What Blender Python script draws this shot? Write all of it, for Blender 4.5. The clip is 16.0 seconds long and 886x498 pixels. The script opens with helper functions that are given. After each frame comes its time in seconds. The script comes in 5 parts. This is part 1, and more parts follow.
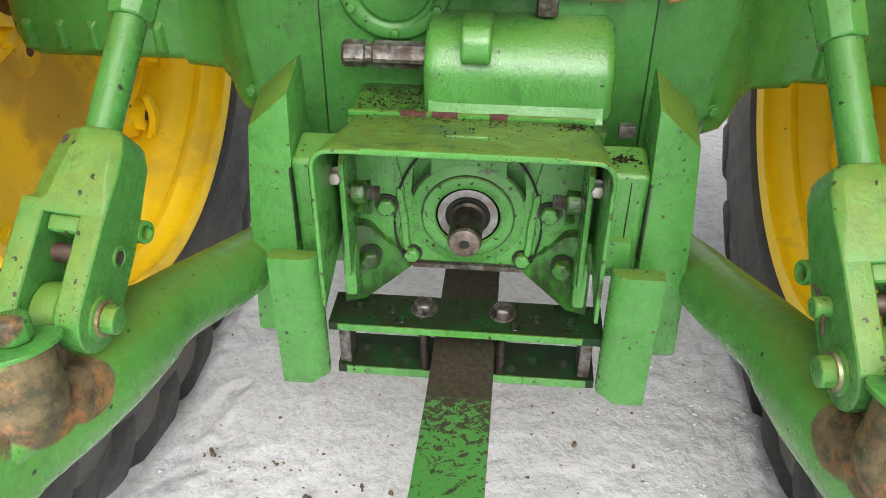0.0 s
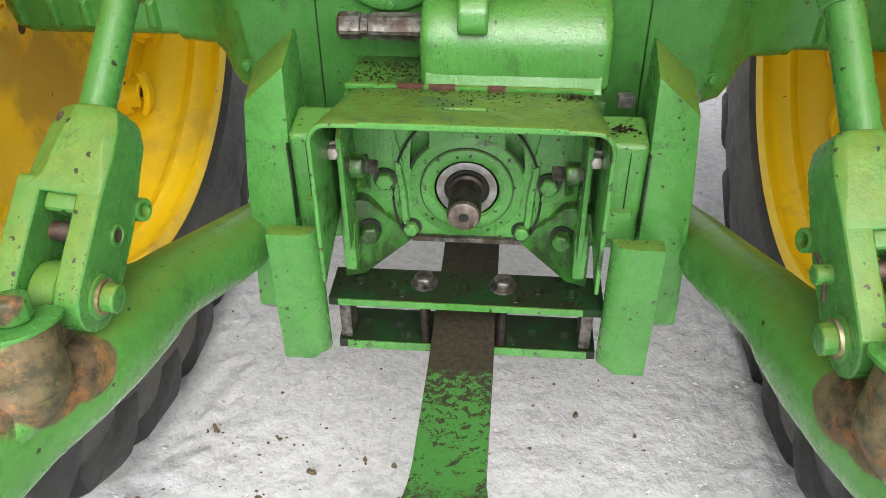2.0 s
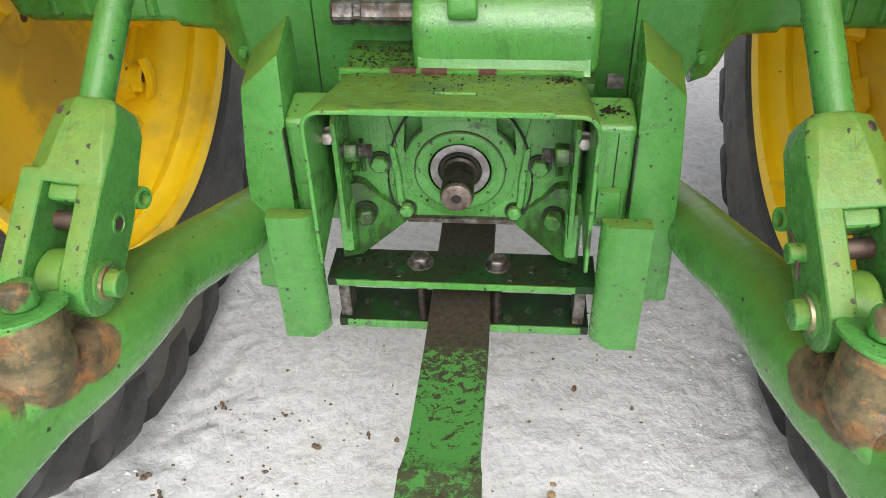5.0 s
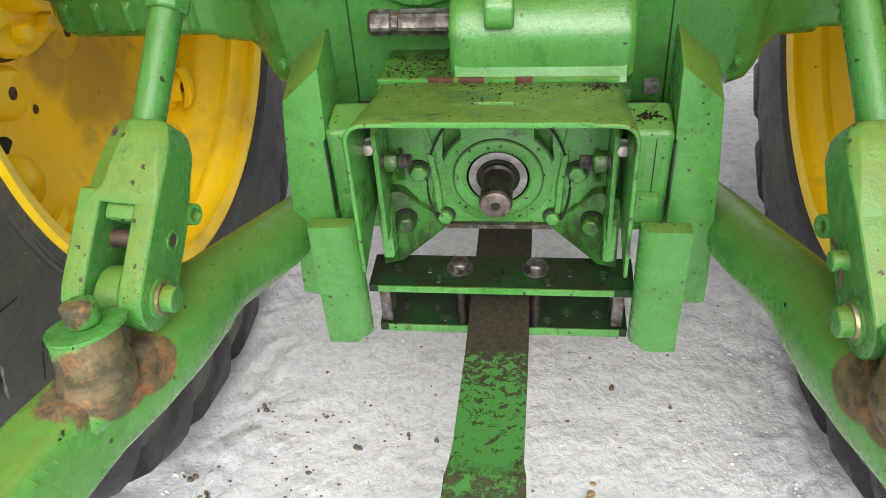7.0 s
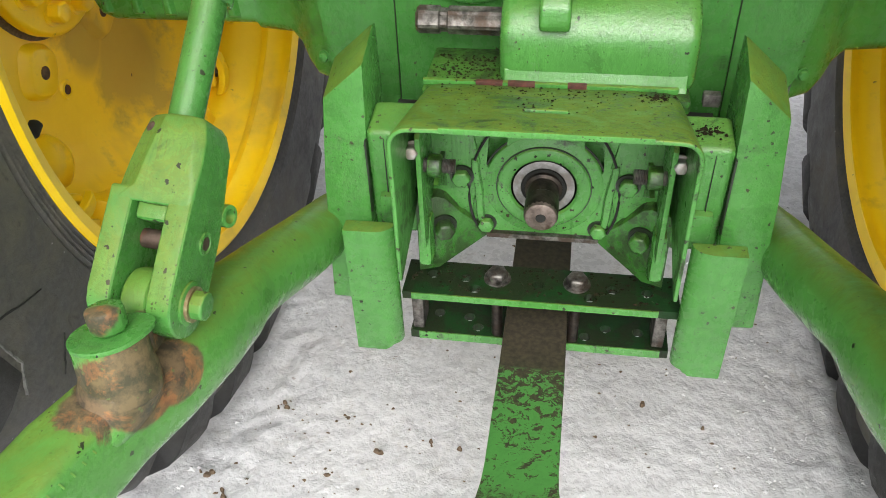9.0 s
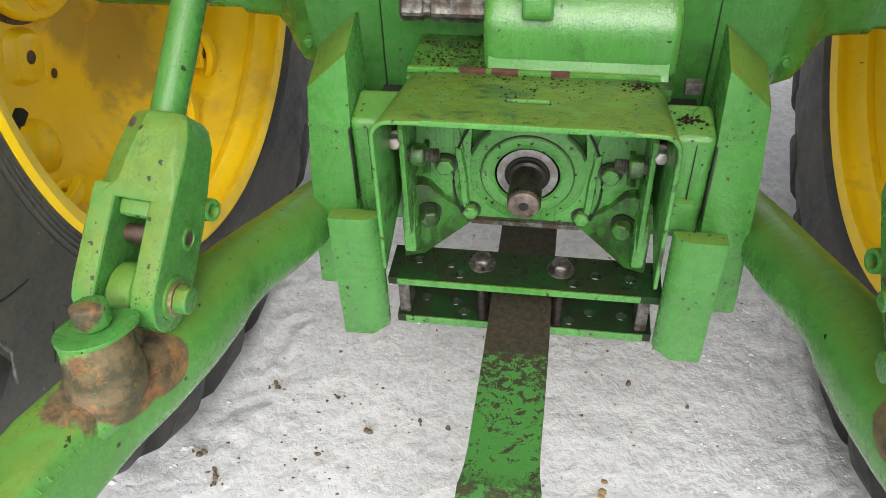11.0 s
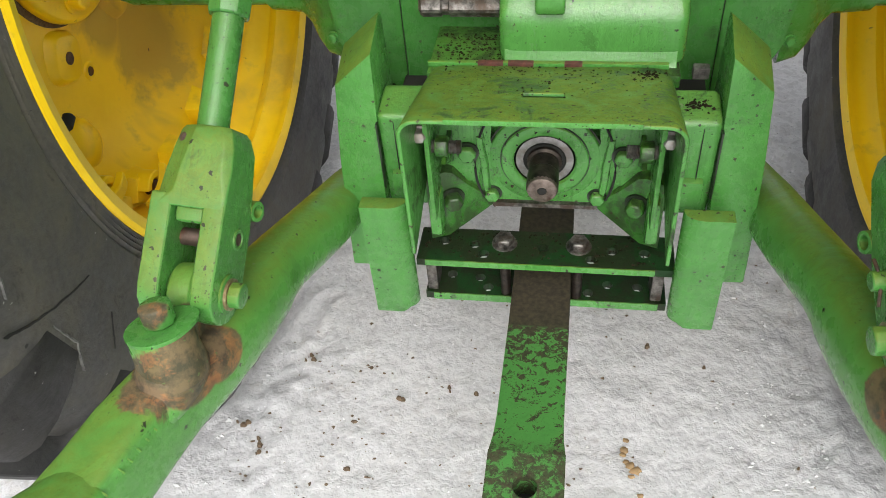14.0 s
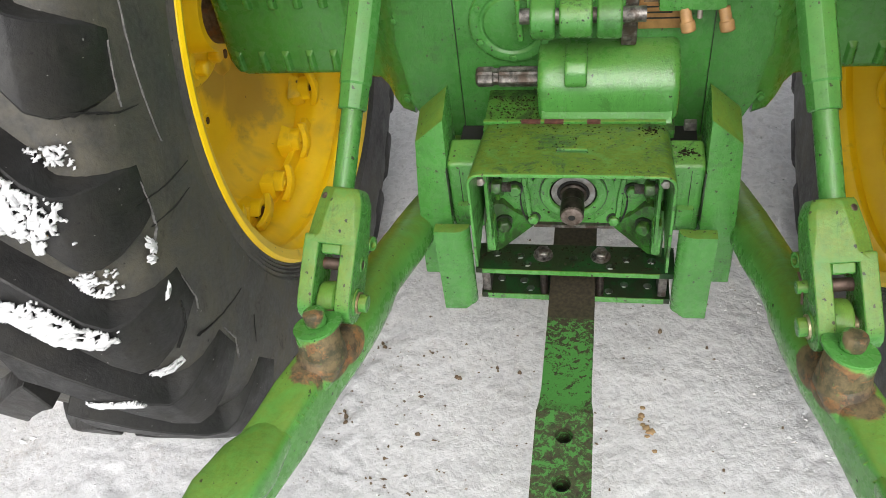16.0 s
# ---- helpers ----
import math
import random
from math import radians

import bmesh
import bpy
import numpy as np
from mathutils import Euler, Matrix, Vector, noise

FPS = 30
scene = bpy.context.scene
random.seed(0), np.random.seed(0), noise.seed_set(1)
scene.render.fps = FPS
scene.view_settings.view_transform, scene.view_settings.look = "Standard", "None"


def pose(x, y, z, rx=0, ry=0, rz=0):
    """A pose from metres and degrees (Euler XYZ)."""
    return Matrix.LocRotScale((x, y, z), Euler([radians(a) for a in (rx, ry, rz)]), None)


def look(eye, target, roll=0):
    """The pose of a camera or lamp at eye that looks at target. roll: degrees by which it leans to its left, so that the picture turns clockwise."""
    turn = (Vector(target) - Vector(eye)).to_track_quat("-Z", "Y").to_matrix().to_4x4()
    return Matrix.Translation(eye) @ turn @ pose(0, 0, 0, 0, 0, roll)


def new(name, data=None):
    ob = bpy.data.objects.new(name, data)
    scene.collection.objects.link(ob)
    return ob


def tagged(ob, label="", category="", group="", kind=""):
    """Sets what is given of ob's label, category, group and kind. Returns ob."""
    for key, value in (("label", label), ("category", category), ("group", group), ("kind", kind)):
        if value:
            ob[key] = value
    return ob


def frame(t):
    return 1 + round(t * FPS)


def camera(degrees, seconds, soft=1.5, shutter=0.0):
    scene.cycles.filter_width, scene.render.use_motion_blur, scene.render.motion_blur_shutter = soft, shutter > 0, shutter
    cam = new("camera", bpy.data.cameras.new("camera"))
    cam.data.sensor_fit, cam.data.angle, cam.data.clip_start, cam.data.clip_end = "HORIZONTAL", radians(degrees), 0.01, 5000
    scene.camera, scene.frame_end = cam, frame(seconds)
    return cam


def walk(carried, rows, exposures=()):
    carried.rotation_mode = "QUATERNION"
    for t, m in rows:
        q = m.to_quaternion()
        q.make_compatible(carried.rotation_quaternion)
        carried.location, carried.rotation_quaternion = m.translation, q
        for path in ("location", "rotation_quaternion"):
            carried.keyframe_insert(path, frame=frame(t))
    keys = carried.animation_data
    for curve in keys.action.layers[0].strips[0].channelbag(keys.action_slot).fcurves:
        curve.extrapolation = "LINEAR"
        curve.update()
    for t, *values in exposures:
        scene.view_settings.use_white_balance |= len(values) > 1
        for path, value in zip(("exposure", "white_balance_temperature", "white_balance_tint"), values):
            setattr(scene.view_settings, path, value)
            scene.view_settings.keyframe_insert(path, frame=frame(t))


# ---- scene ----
cam = camera(56.8, 16.0, 0.8)
PATH = [
    (0, (0.048, 0.019, 1.144), (-0.104, 1.656, 0.004), 0.2),
    (0.5, (0.042, 0.02, 1.133), (-0.104, 1.647, -0.02), 0.1),
    (1, (0.043, 0.024, 1.131), (-0.1, 1.643, -0.035), -0.0),
    (1.5, (0.046, 0.024, 1.132), (-0.097, 1.633, -0.046), -0.2),
    (2, (0.047, 0.021, 1.142), (-0.099, 1.621, -0.05), -0.6),
    (2.5, (0.048, 0.018, 1.147), (-0.096, 1.61, -0.055), -0.7),
    (3, (0.052, 0.018, 1.148), (-0.096, 1.602, -0.064), -0.9),
    (5.5, (0.067, 0.002, 1.164), (-0.106, 1.555, -0.085), -2.4),
    (6, (0.067, -0.001, 1.161), (-0.119, 1.544, -0.095), -3.1),
    (6.5, (0.061, -0.002, 1.173), (-0.146, 1.543, -0.081), -3.7),
    (7, (0.054, 0.003, 1.185), (-0.181, 1.547, -0.063), -4.4),
    (7.5, (0.029, 0.03, 1.184), (-0.251, 1.579, -0.049), -4.9),
    (8, (0.018, 0.044, 1.183), (-0.292, 1.586, -0.052), -4.0),
    (8.5, (0.022, 0.049, 1.177), (-0.275, 1.58, -0.075), -3.2),
    (9, (0.024, 0.049, 1.177), (-0.257, 1.571, -0.089), -2.6),
    (11.5, (0.039, 0.057, 1.213), (-0.224, 1.515, -0.13), -2.8),
    (12, (0.035, 0.047, 1.227), (-0.234, 1.483, -0.139), -3.4),
    (12.5, (0.027, 0.044, 1.23), (-0.253, 1.465, -0.149), -3.9),
    (13, (0.034, 0.044, 1.241), (-0.252, 1.46, -0.143), -4.1),
    (13.5, (0.037, 0.038, 1.253), (-0.258, 1.45, -0.132), -4.8),
    (14, (0.039, 0.028, 1.268), (-0.27, 1.429, -0.126), -6.0),
    (14.5, (0.035, -0.008, 1.28), (-0.296, 1.376, -0.126), -7.9),
    (15, (0.042, -0.049, 1.363), (-0.31, 1.311, -0.06), -9.9),
    (15.5, (0.042, -0.134, 1.476), (-0.334, 1.206, 0.04), -12.0),
    (16, (0.042, -0.188, 1.545), (-0.327, 1.18, 0.134), -9.1),
]
EXPOSURES = [(0.0, 0.62), (5.5, 0.58), (9.0, 0.57), (11.5, 0.47), (13.0, 0.42), (14.5, 0.38), (16.0, 0.29)]
walk(cam, [(t, look(eye, target, roll)) for t, eye, target, roll in PATH], EXPOSURES)

SKY, SUN = 0.15, 0.9


# ---- light ----
world = bpy.data.worlds.new("overcast_sky")
scene.world = world
world.use_nodes = True
wn, wl = world.node_tree.nodes, world.node_tree.links
wn.clear()
sky = wn.new("ShaderNodeTexSky")
sky.sky_type, sky.sun_disc = "NISHITA", False
sky.sun_elevation, sky.sun_rotation = radians(46), radians(168)
sky.dust_density, sky.air_density = 6.0, 1.0
grey = wn.new("ShaderNodeHueSaturation")
grey.inputs["Saturation"].default_value = 0.12
bg = wn.new("ShaderNodeBackground")
bg.inputs["Strength"].default_value = SKY
wout = wn.new("ShaderNodeOutputWorld")
wl.new(sky.outputs[0], grey.inputs["Color"])
wl.new(grey.outputs[0], bg.inputs["Color"])
wl.new(bg.outputs[0], wout.inputs[0])
sun = bpy.data.lights.new("sun", "SUN")
sun.energy, sun.angle, sun.color = SUN, radians(60), (1.0, 0.98, 0.95)
sun_ob = new("sun", sun)
sun_ob.matrix_world = look((0.75, -3.6, 3.8), (0, 0, 0))


# ---- materials ----
def mat(name):
    m = bpy.data.materials.new(name)
    m.use_nodes = True
    n, l = m.node_tree.nodes, m.node_tree.links
    b = n["Principled BSDF"]
    co = n.new("ShaderNodeTexCoord")
    return m, n, l, b, co.outputs["Object"]


def noise_tex(n, l, co, scale, detail=4, rough=0.6, dist=0.0):
    t = n.new("ShaderNodeTexNoise")
    t.inputs["Scale"].default_value, t.inputs["Detail"].default_value = scale, detail
    t.inputs["Roughness"].default_value, t.inputs["Distortion"].default_value = rough, dist
    l.new(co, t.inputs["Vector"])
    return t.outputs["Fac"]


def ramp(n, l, fac, a, b, ca=(0, 0, 0, 1), cb=(1, 1, 1, 1)):
    r = n.new("ShaderNodeValToRGB")
    r.color_ramp.elements[0].position, r.color_ramp.elements[1].position = a, b
    r.color_ramp.elements[0].color, r.color_ramp.elements[1].color = ca, cb
    l.new(fac, r.inputs[0])
    return r.outputs[0]


def mix(n, l, fac, a, b, blend="MIX"):
    x = n.new("ShaderNodeMix")
    x.data_type, x.blend_type = "RGBA", blend
    for value, socket in ((fac, x.inputs[0]), (a, x.inputs[6]), (b, x.inputs[7])):
        if isinstance(value, (int, float)):
            socket.default_value = value
        elif isinstance(value, tuple):
            socket.default_value = (*value, 1)
        else:
            l.new(value, socket)
    return x.outputs[2]


def math_node(n, l, op, a, b):
    x = n.new("ShaderNodeMath")
    x.operation, x.use_clamp = op, True
    for value, socket in ((a, x.inputs[0]), (b, x.inputs[1])):
        if isinstance(value, (int, float)):
            socket.default_value = value
        else:
            l.new(value, socket)
    return x.outputs[0]


def bump(n, l, b, height, strength, distance=0.002, prev=None):
    u = n.new("ShaderNodeBump")
    u.inputs["Strength"].default_value, u.inputs["Distance"].default_value = strength, distance
    l.new(height, u.inputs["Height"])
    if prev:
        l.new(prev, u.inputs["Normal"])
    l.new(u.outputs[0], b.inputs["Normal"])
    return u.outputs[0]


def up_mask(n, l, low, high):
    """How far a surface faces up: where dust and melt water settle."""
    g = n.new("ShaderNodeNewGeometry")
    s = n.new("ShaderNodeSeparateXYZ")
    l.new(g.outputs["Normal"], s.inputs[0])
    return ramp(n, l, s.outputs[2], low, high)


def near_mask(n, l, co, centre, inner, outer):
    """A patch round a place of the object, 1 within inner, 0 beyond outer."""
    d = n.new("ShaderNodeVectorMath")
    d.operation = "DISTANCE"
    l.new(co, d.inputs[0])
    d.inputs[1].default_value = centre
    r = n.new("ShaderNodeMapRange")
    r.inputs[1].default_value, r.inputs[2].default_value = inner, outer
    r.inputs[3].default_value, r.inputs[4].default_value = 1.0, 0.0
    l.new(d.outputs["Value"], r.inputs[0])
    return r.outputs[0]


def dots(n, l, co, scale, share, size, stretch=(1, 1, 1)):
    """Crisp small marks of uneven size, scattered at random: about share of the cells carry one."""
    mp = n.new("ShaderNodeMapping")
    mp.inputs["Scale"].default_value = stretch
    wob = n.new("ShaderNodeTexNoise")
    wob.inputs["Scale"].default_value, wob.inputs["Detail"].default_value = scale * 2.2, 3
    l.new(co, wob.inputs["Vector"])
    add = n.new("ShaderNodeVectorMath")
    add.operation = "MULTIPLY_ADD"
    l.new(wob.outputs["Color"], add.inputs[0])
    add.inputs[1].default_value = (0.9 / scale,) * 3
    l.new(co, add.inputs[2])
    l.new(add.outputs[0], mp.inputs["Vector"])
    v = n.new("ShaderNodeTexVoronoi")
    v.inputs["Scale"].default_value = scale
    l.new(mp.outputs[0], v.inputs["Vector"])
    sep = n.new("ShaderNodeSeparateColor")
    l.new(v.outputs["Color"], sep.inputs[0])
    limit = math_node(n, l, "MULTIPLY", math_node(n, l, "SUBTRACT", sep.outputs[0], 1 - share), size / max(share, 0.001))
    edge = math_node(n, l, "SUBTRACT", limit, v.outputs["Distance"])
    return ramp(n, l, edge, 0.0, 0.04)


def green_paint(name, dust=0.6, grime=0.5, chips=0.05, rust_at=None, rough=0.24, cast=0.45, soak=0.0, coat=0.3, tone=(0.066, 0.228, 0.045)):
    m, n, l, b, co = mat(name)
    big = noise_tex(n, l, co, 6, 4, 0.6)
    fine = noise_tex(n, l, co, 60, 5, 0.65)
    stain = noise_tex(n, l, co, 18, 7, 0.72, 0.6)
    col = mix(n, l, ramp(n, l, big, 0.35, 0.65), tuple(c * 0.74 for c in tone), tuple(min(1, c * 1.16) for c in tone))
    # thin, darker or brighter places of the coat
    blot = noise_tex(n, l, co, 26, 5, 0.7, 0.3)
    col = mix(n, l, math_node(n, l, "MULTIPLY", ramp(n, l, blot, 0.54, 0.66), 0.3), col, tuple(c * 0.52 for c in tone))
    col = mix(n, l, math_node(n, l, "MULTIPLY", ramp(n, l, blot, 0.42, 0.32), 0.35), col, tuple(min(1, c * 1.35) for c in tone))
    # brush marks and thin places in the coat
    col = mix(n, l, math_node(n, l, "MULTIPLY", ramp(n, l, fine, 0.55, 0.75), 0.25), col, tuple(c * 0.6 for c in tone))
    # dull olive dust on what faces up
    up = math_node(n, l, "MULTIPLY", up_mask(n, l, 0.26, 0.72), ramp(n, l, stain, 0.26, 0.50))
    col = mix(n, l, math_node(n, l, "MULTIPLY", up, dust), col, mix(n, l, ramp(n, l, fine, 0.35, 0.65), (0.098, 0.142, 0.012), (0.160, 0.210, 0.022)))
    # oily grime in blotches
    dirt = math_node(n, l, "MULTIPLY", ramp(n, l, stain, 0.56 - soak, 0.64 - soak), ramp(n, l, fine, 0.42 - soak, 0.54 - soak))
    col = mix(n, l, math_node(n, l, "MULTIPLY", dirt, grime), col, (0.014, 0.017, 0.007))
    # drips and rubbed streaks down the uprights
    mp = n.new("ShaderNodeMapping")
    mp.inputs["Scale"].default_value = (1.0, 1.0, 0.07)
    l.new(co, mp.inputs["Vector"])
    run = noise_tex(n, l, mp.outputs[0], 130, 4, 0.7)
    runs = math_node(n, l, "MULTIPLY", ramp(n, l, run, 0.56, 0.66), ramp(n, l, stain, 0.44, 0.58))
    col = mix(n, l, math_node(n, l, "MULTIPLY", runs, grime * 0.8), col, tuple(c * 0.28 for c in tone))
    rub = math_node(n, l, "MULTIPLY", ramp(n, l, run, 0.42, 0.34), ramp(n, l, stain, 0.52, 0.42))
    col = mix(n, l, math_node(n, l, "MULTIPLY", rub, 0.15), col, tuple(min(1, c * 1.7) for c in tone))
    # crisp chips and specks
    patchy = ramp(n, l, noise_tex(n, l, co, 9, 3, 0.6), 0.42, 0.62)
    chip = math_node(n, l, "MAXIMUM", dots(n, l, co, 130, chips, 0.34), dots(n, l, co, 80, chips * 0.15, 0.15, (1, 1, 0.6)))
    spray = math_node(n, l, "MULTIPLY", dots(n, l, co, 300, min(0.7, chips * 3.5), 0.36), patchy)
    chip = math_node(n, l, "MAXIMUM", chip, math_node(n, l, "MULTIPLY", spray, 0.85))
    bare = mix(n, l, ramp(n, l, big, 0.48, 0.55), (0.012, 0.010, 0.006), (0.032, 0.019, 0.010))
    col = mix(n, l, math_node(n, l, "MULTIPLY", chip, 0.92), col, bare)
    pale = dots(n, l, co, 60, chips * 0.5, 0.16)
    col = mix(n, l, math_node(n, l, "MULTIPLY", pale, 0.5), col, (0.20, 0.22, 0.14))
    rv = ramp(n, l, fine, 0.3, 0.7, (rough - 0.07,) * 3 + (1,), (rough + 0.14,) * 3 + (1,))
    rv = mix(n, l, math_node(n, l, "MULTIPLY", up, dust), rv, (0.70, 0.70, 0.70))
    rv = mix(n, l, math_node(n, l, "MULTIPLY", dirt, grime), rv, (0.45, 0.45, 0.45))
    if rust_at:
        spot = noise_tex(n, l, co, 30, 6, 0.7, 0.4)
        for centre, inner, outer in rust_at:
            near = near_mask(n, l, co, centre, inner, outer)
            patch = math_node(n, l, "ADD", near, math_node(n, l, "MULTIPLY", math_node(n, l, "SUBTRACT", stain, 0.42), 0.9))
            soot = math_node(n, l, "MULTIPLY", ramp(n, l, patch, 0.34, 0.46), 0.95)
            brown = mix(n, l, ramp(n, l, fine, 0.40, 0.60), (0.165, 0.112, 0.060), (0.062, 0.047, 0.030))
            flecks = dots(n, l, co, 170, 0.35, 0.35)
            brown = mix(n, l, math_node(n, l, "MULTIPLY", flecks, 0.6), brown, (0.12, 0.17, 0.055))
            rusty = ramp(n, l, spot, 0.535, 0.60)
            brown = mix(n, l, rusty, brown, mix(n, l, ramp(n, l, fine, 0.4, 0.6), (0.31, 0.145, 0.058), (0.17, 0.082, 0.040)))
            col = mix(n, l, soot, col, brown)
            rv = mix(n, l, soot, rv, (0.8, 0.8, 0.8))
    l.new(col, b.inputs["Base Color"])
    l.new(rv, b.inputs["Roughness"])
    b.inputs["Specular IOR Level"].default_value = 0.28
    b.inputs["Coat Weight"].default_value = coat
    b.inputs["Coat Roughness"].default_value = 0.12
    p = bump(n, l, b, noise_tex(n, l, co, 190, 5, 0.7), cast, 0.0018)
    p = bump(n, l, b, chip, -0.4, 0.0006, p)
    p = bump(n, l, b, noise_tex(n, l, co, 16, 4), 0.35, 0.004, p)
    l.new(p, b.inputs["Coat Normal"])
    return m


def steel(name, dark=(0.045, 0.04, 0.035), light=(0.30, 0.28, 0.26), rust=(0.13, 0.07, 0.045), rough=0.38):
    m, n, l, b, co = mat(name)
    f = noise_tex(n, l, co, 90, 5)
    s = noise_tex(n, l, co, 30, 4, 0.7)
    col = mix(n, l, ramp(n, l, f, 0.35, 0.65), dark, light)
    col = mix(n, l, ramp(n, l, s, 0.50, 0.62), col, rust)
    l.new(col, b.inputs["Base Color"])
    b.inputs["Metallic"].default_value = 0.75
    l.new(ramp(n, l, s, 0.3, 0.7, (rough,) * 3 + (1,), (rough + 0.3,) * 3 + (1,)), b.inputs["Roughness"])
    bump(n, l, b, f, 0.3, 0.001)
    return m


def plain(name, col, rough=0.5, metal=0.0, scale=60, strength=0.2, vary=0.25):
    m, n, l, b, co = mat(name)
    f = noise_tex(n, l, co, scale, 5)
    l.new(mix(n, l, ramp(n, l, f, 0.3, 0.7), tuple(c * (1 - vary) for c in col), tuple(min(1, c * (1 + vary)) for c in col)), b.inputs["Base Color"])
    b.inputs["Roughness"].default_value, b.inputs["Metallic"].default_value = rough, metal
    bump(n, l, b, f, strength, 0.001)
    return m


def yellow_paint():
    m, n, l, b, co = mat("yellow_rim_paint")
    big = noise_tex(n, l, co, 4, 4, 0.6, 0.4)
    mid = noise_tex(n, l, co, 15, 5, 0.65)
    spots = dots(n, l, co, 48, 0.12, 0.17)
    col = mix(n, l, ramp(n, l, mid, 0.3, 0.7), (0.90, 0.585, 0.006), (0.97, 0.66, 0.012))
    film = math_node(n, l, "MULTIPLY", ramp(n, l, big, 0.54, 0.66), ramp(n, l, mid, 0.3, 0.6))
    patch = math_node(n, l, "MAXIMUM", near_mask(n, l, co, (-0.788, 0.150, -0.270), 0.02, 0.15), near_mask(n, l, co, (-0.788, 0.06, -0.20), 0.0, 0.09))
    patch = ramp(n, l, math_node(n, l, "ADD", patch, math_node(n, l, "MULTIPLY", math_node(n, l, "SUBTRACT", mid, 0.45), 1.8)), 0.25, 0.62)
    film = math_node(n, l, "MAXIMUM", math_node(n, l, "MULTIPLY", film, 0.8), patch)
    col = mix(n, l, math_node(n, l, "MULTIPLY", film, 0.62), col, (0.33, 0.22, 0.07))
    col = mix(n, l, math_node(n, l, "MULTIPLY", spots, 0.9), col, (0.05, 0.03, 0.015))
    l.new(col, b.inputs["Base Color"])
    l.new(mix(n, l, film, (0.36, 0.36, 0.36), (0.65, 0.65, 0.65)), b.inputs["Roughness"])
    bump(n, l, b, noise_tex(n, l, co, 40, 4), 0.15, 0.002)
    return m


def rubber(name, base, dust):
    m, n, l, b, co = mat(name)
    big = noise_tex(n, l, co, 5, 5, 0.65, 0.5)
    mid = noise_tex(n, l, co, 22, 6, 0.7, 0.4)
    fine = noise_tex(n, l, co, 110, 5, 0.75)
    col = mix(n, l, ramp(n, l, fine, 0.3, 0.7), tuple(base * c for c in (0.45, 0.45, 0.47)), tuple(base * c for c in (1.25, 1.22, 1.20)))
    # road dust in clouds, thicker low relief between
    cloud = math_node(n, l, "MULTIPLY", ramp(n, l, big, 0.38, 0.62), ramp(n, l, mid, 0.30, 0.62))
    col = mix(n, l, math_node(n, l, "MULTIPLY", cloud, dust), col, (0.130, 0.116, 0.080))
    col = mix(n, l, math_node(n, l, "MULTIPLY", ramp(n, l, mid, 0.60, 0.68), 0.55), col, tuple(base * 0.35 for _ in range(3)))
    # scratches in several directions, nicks, pale flecks
    for scale, size, stretch, shade in ((14, 0.050, (1, 1, 14), 0.16), (12, 0.045, (1, 14, 2), 0.15), (18, 0.045, (1, 9, 9), 0.12), (34, 0.06, (1, 1, 8), 0.14)):
        line = dots(n, l, co, scale, 0.6, size, stretch)
        col = mix(n, l, math_node(n, l, "MULTIPLY", line, 0.75), col, (shade, shade * 0.97, shade * 0.92))
    cut = math_node(n, l, "MAXIMUM", dots(n, l, co, 9, 0.35, 0.05, (1, 2, 12)), dots(n, l, co, 60, 0.10, 0.18))
    col = mix(n, l, math_node(n, l, "MULTIPLY", cut, 0.9), col, (0.004, 0.004, 0.004))
    fleck = dots(n, l, co, 150, 0.06, 0.22)
    col = mix(n, l, math_node(n, l, "MULTIPLY", fleck, 0.75), col, (0.34, 0.33, 0.31))
    l.new(col, b.inputs["Base Color"])
    l.new(ramp(n, l, mid, 0.3, 0.7, (0.38,) * 3 + (1,), (0.72,) * 3 + (1,)), b.inputs["Roughness"])
    p = bump(n, l, b, fine, 0.45, 0.001)
    p = bump(n, l, b, cut, -0.5, 0.001, p)
    bump(n, l, b, mid, 0.35, 0.005, p)
    return m


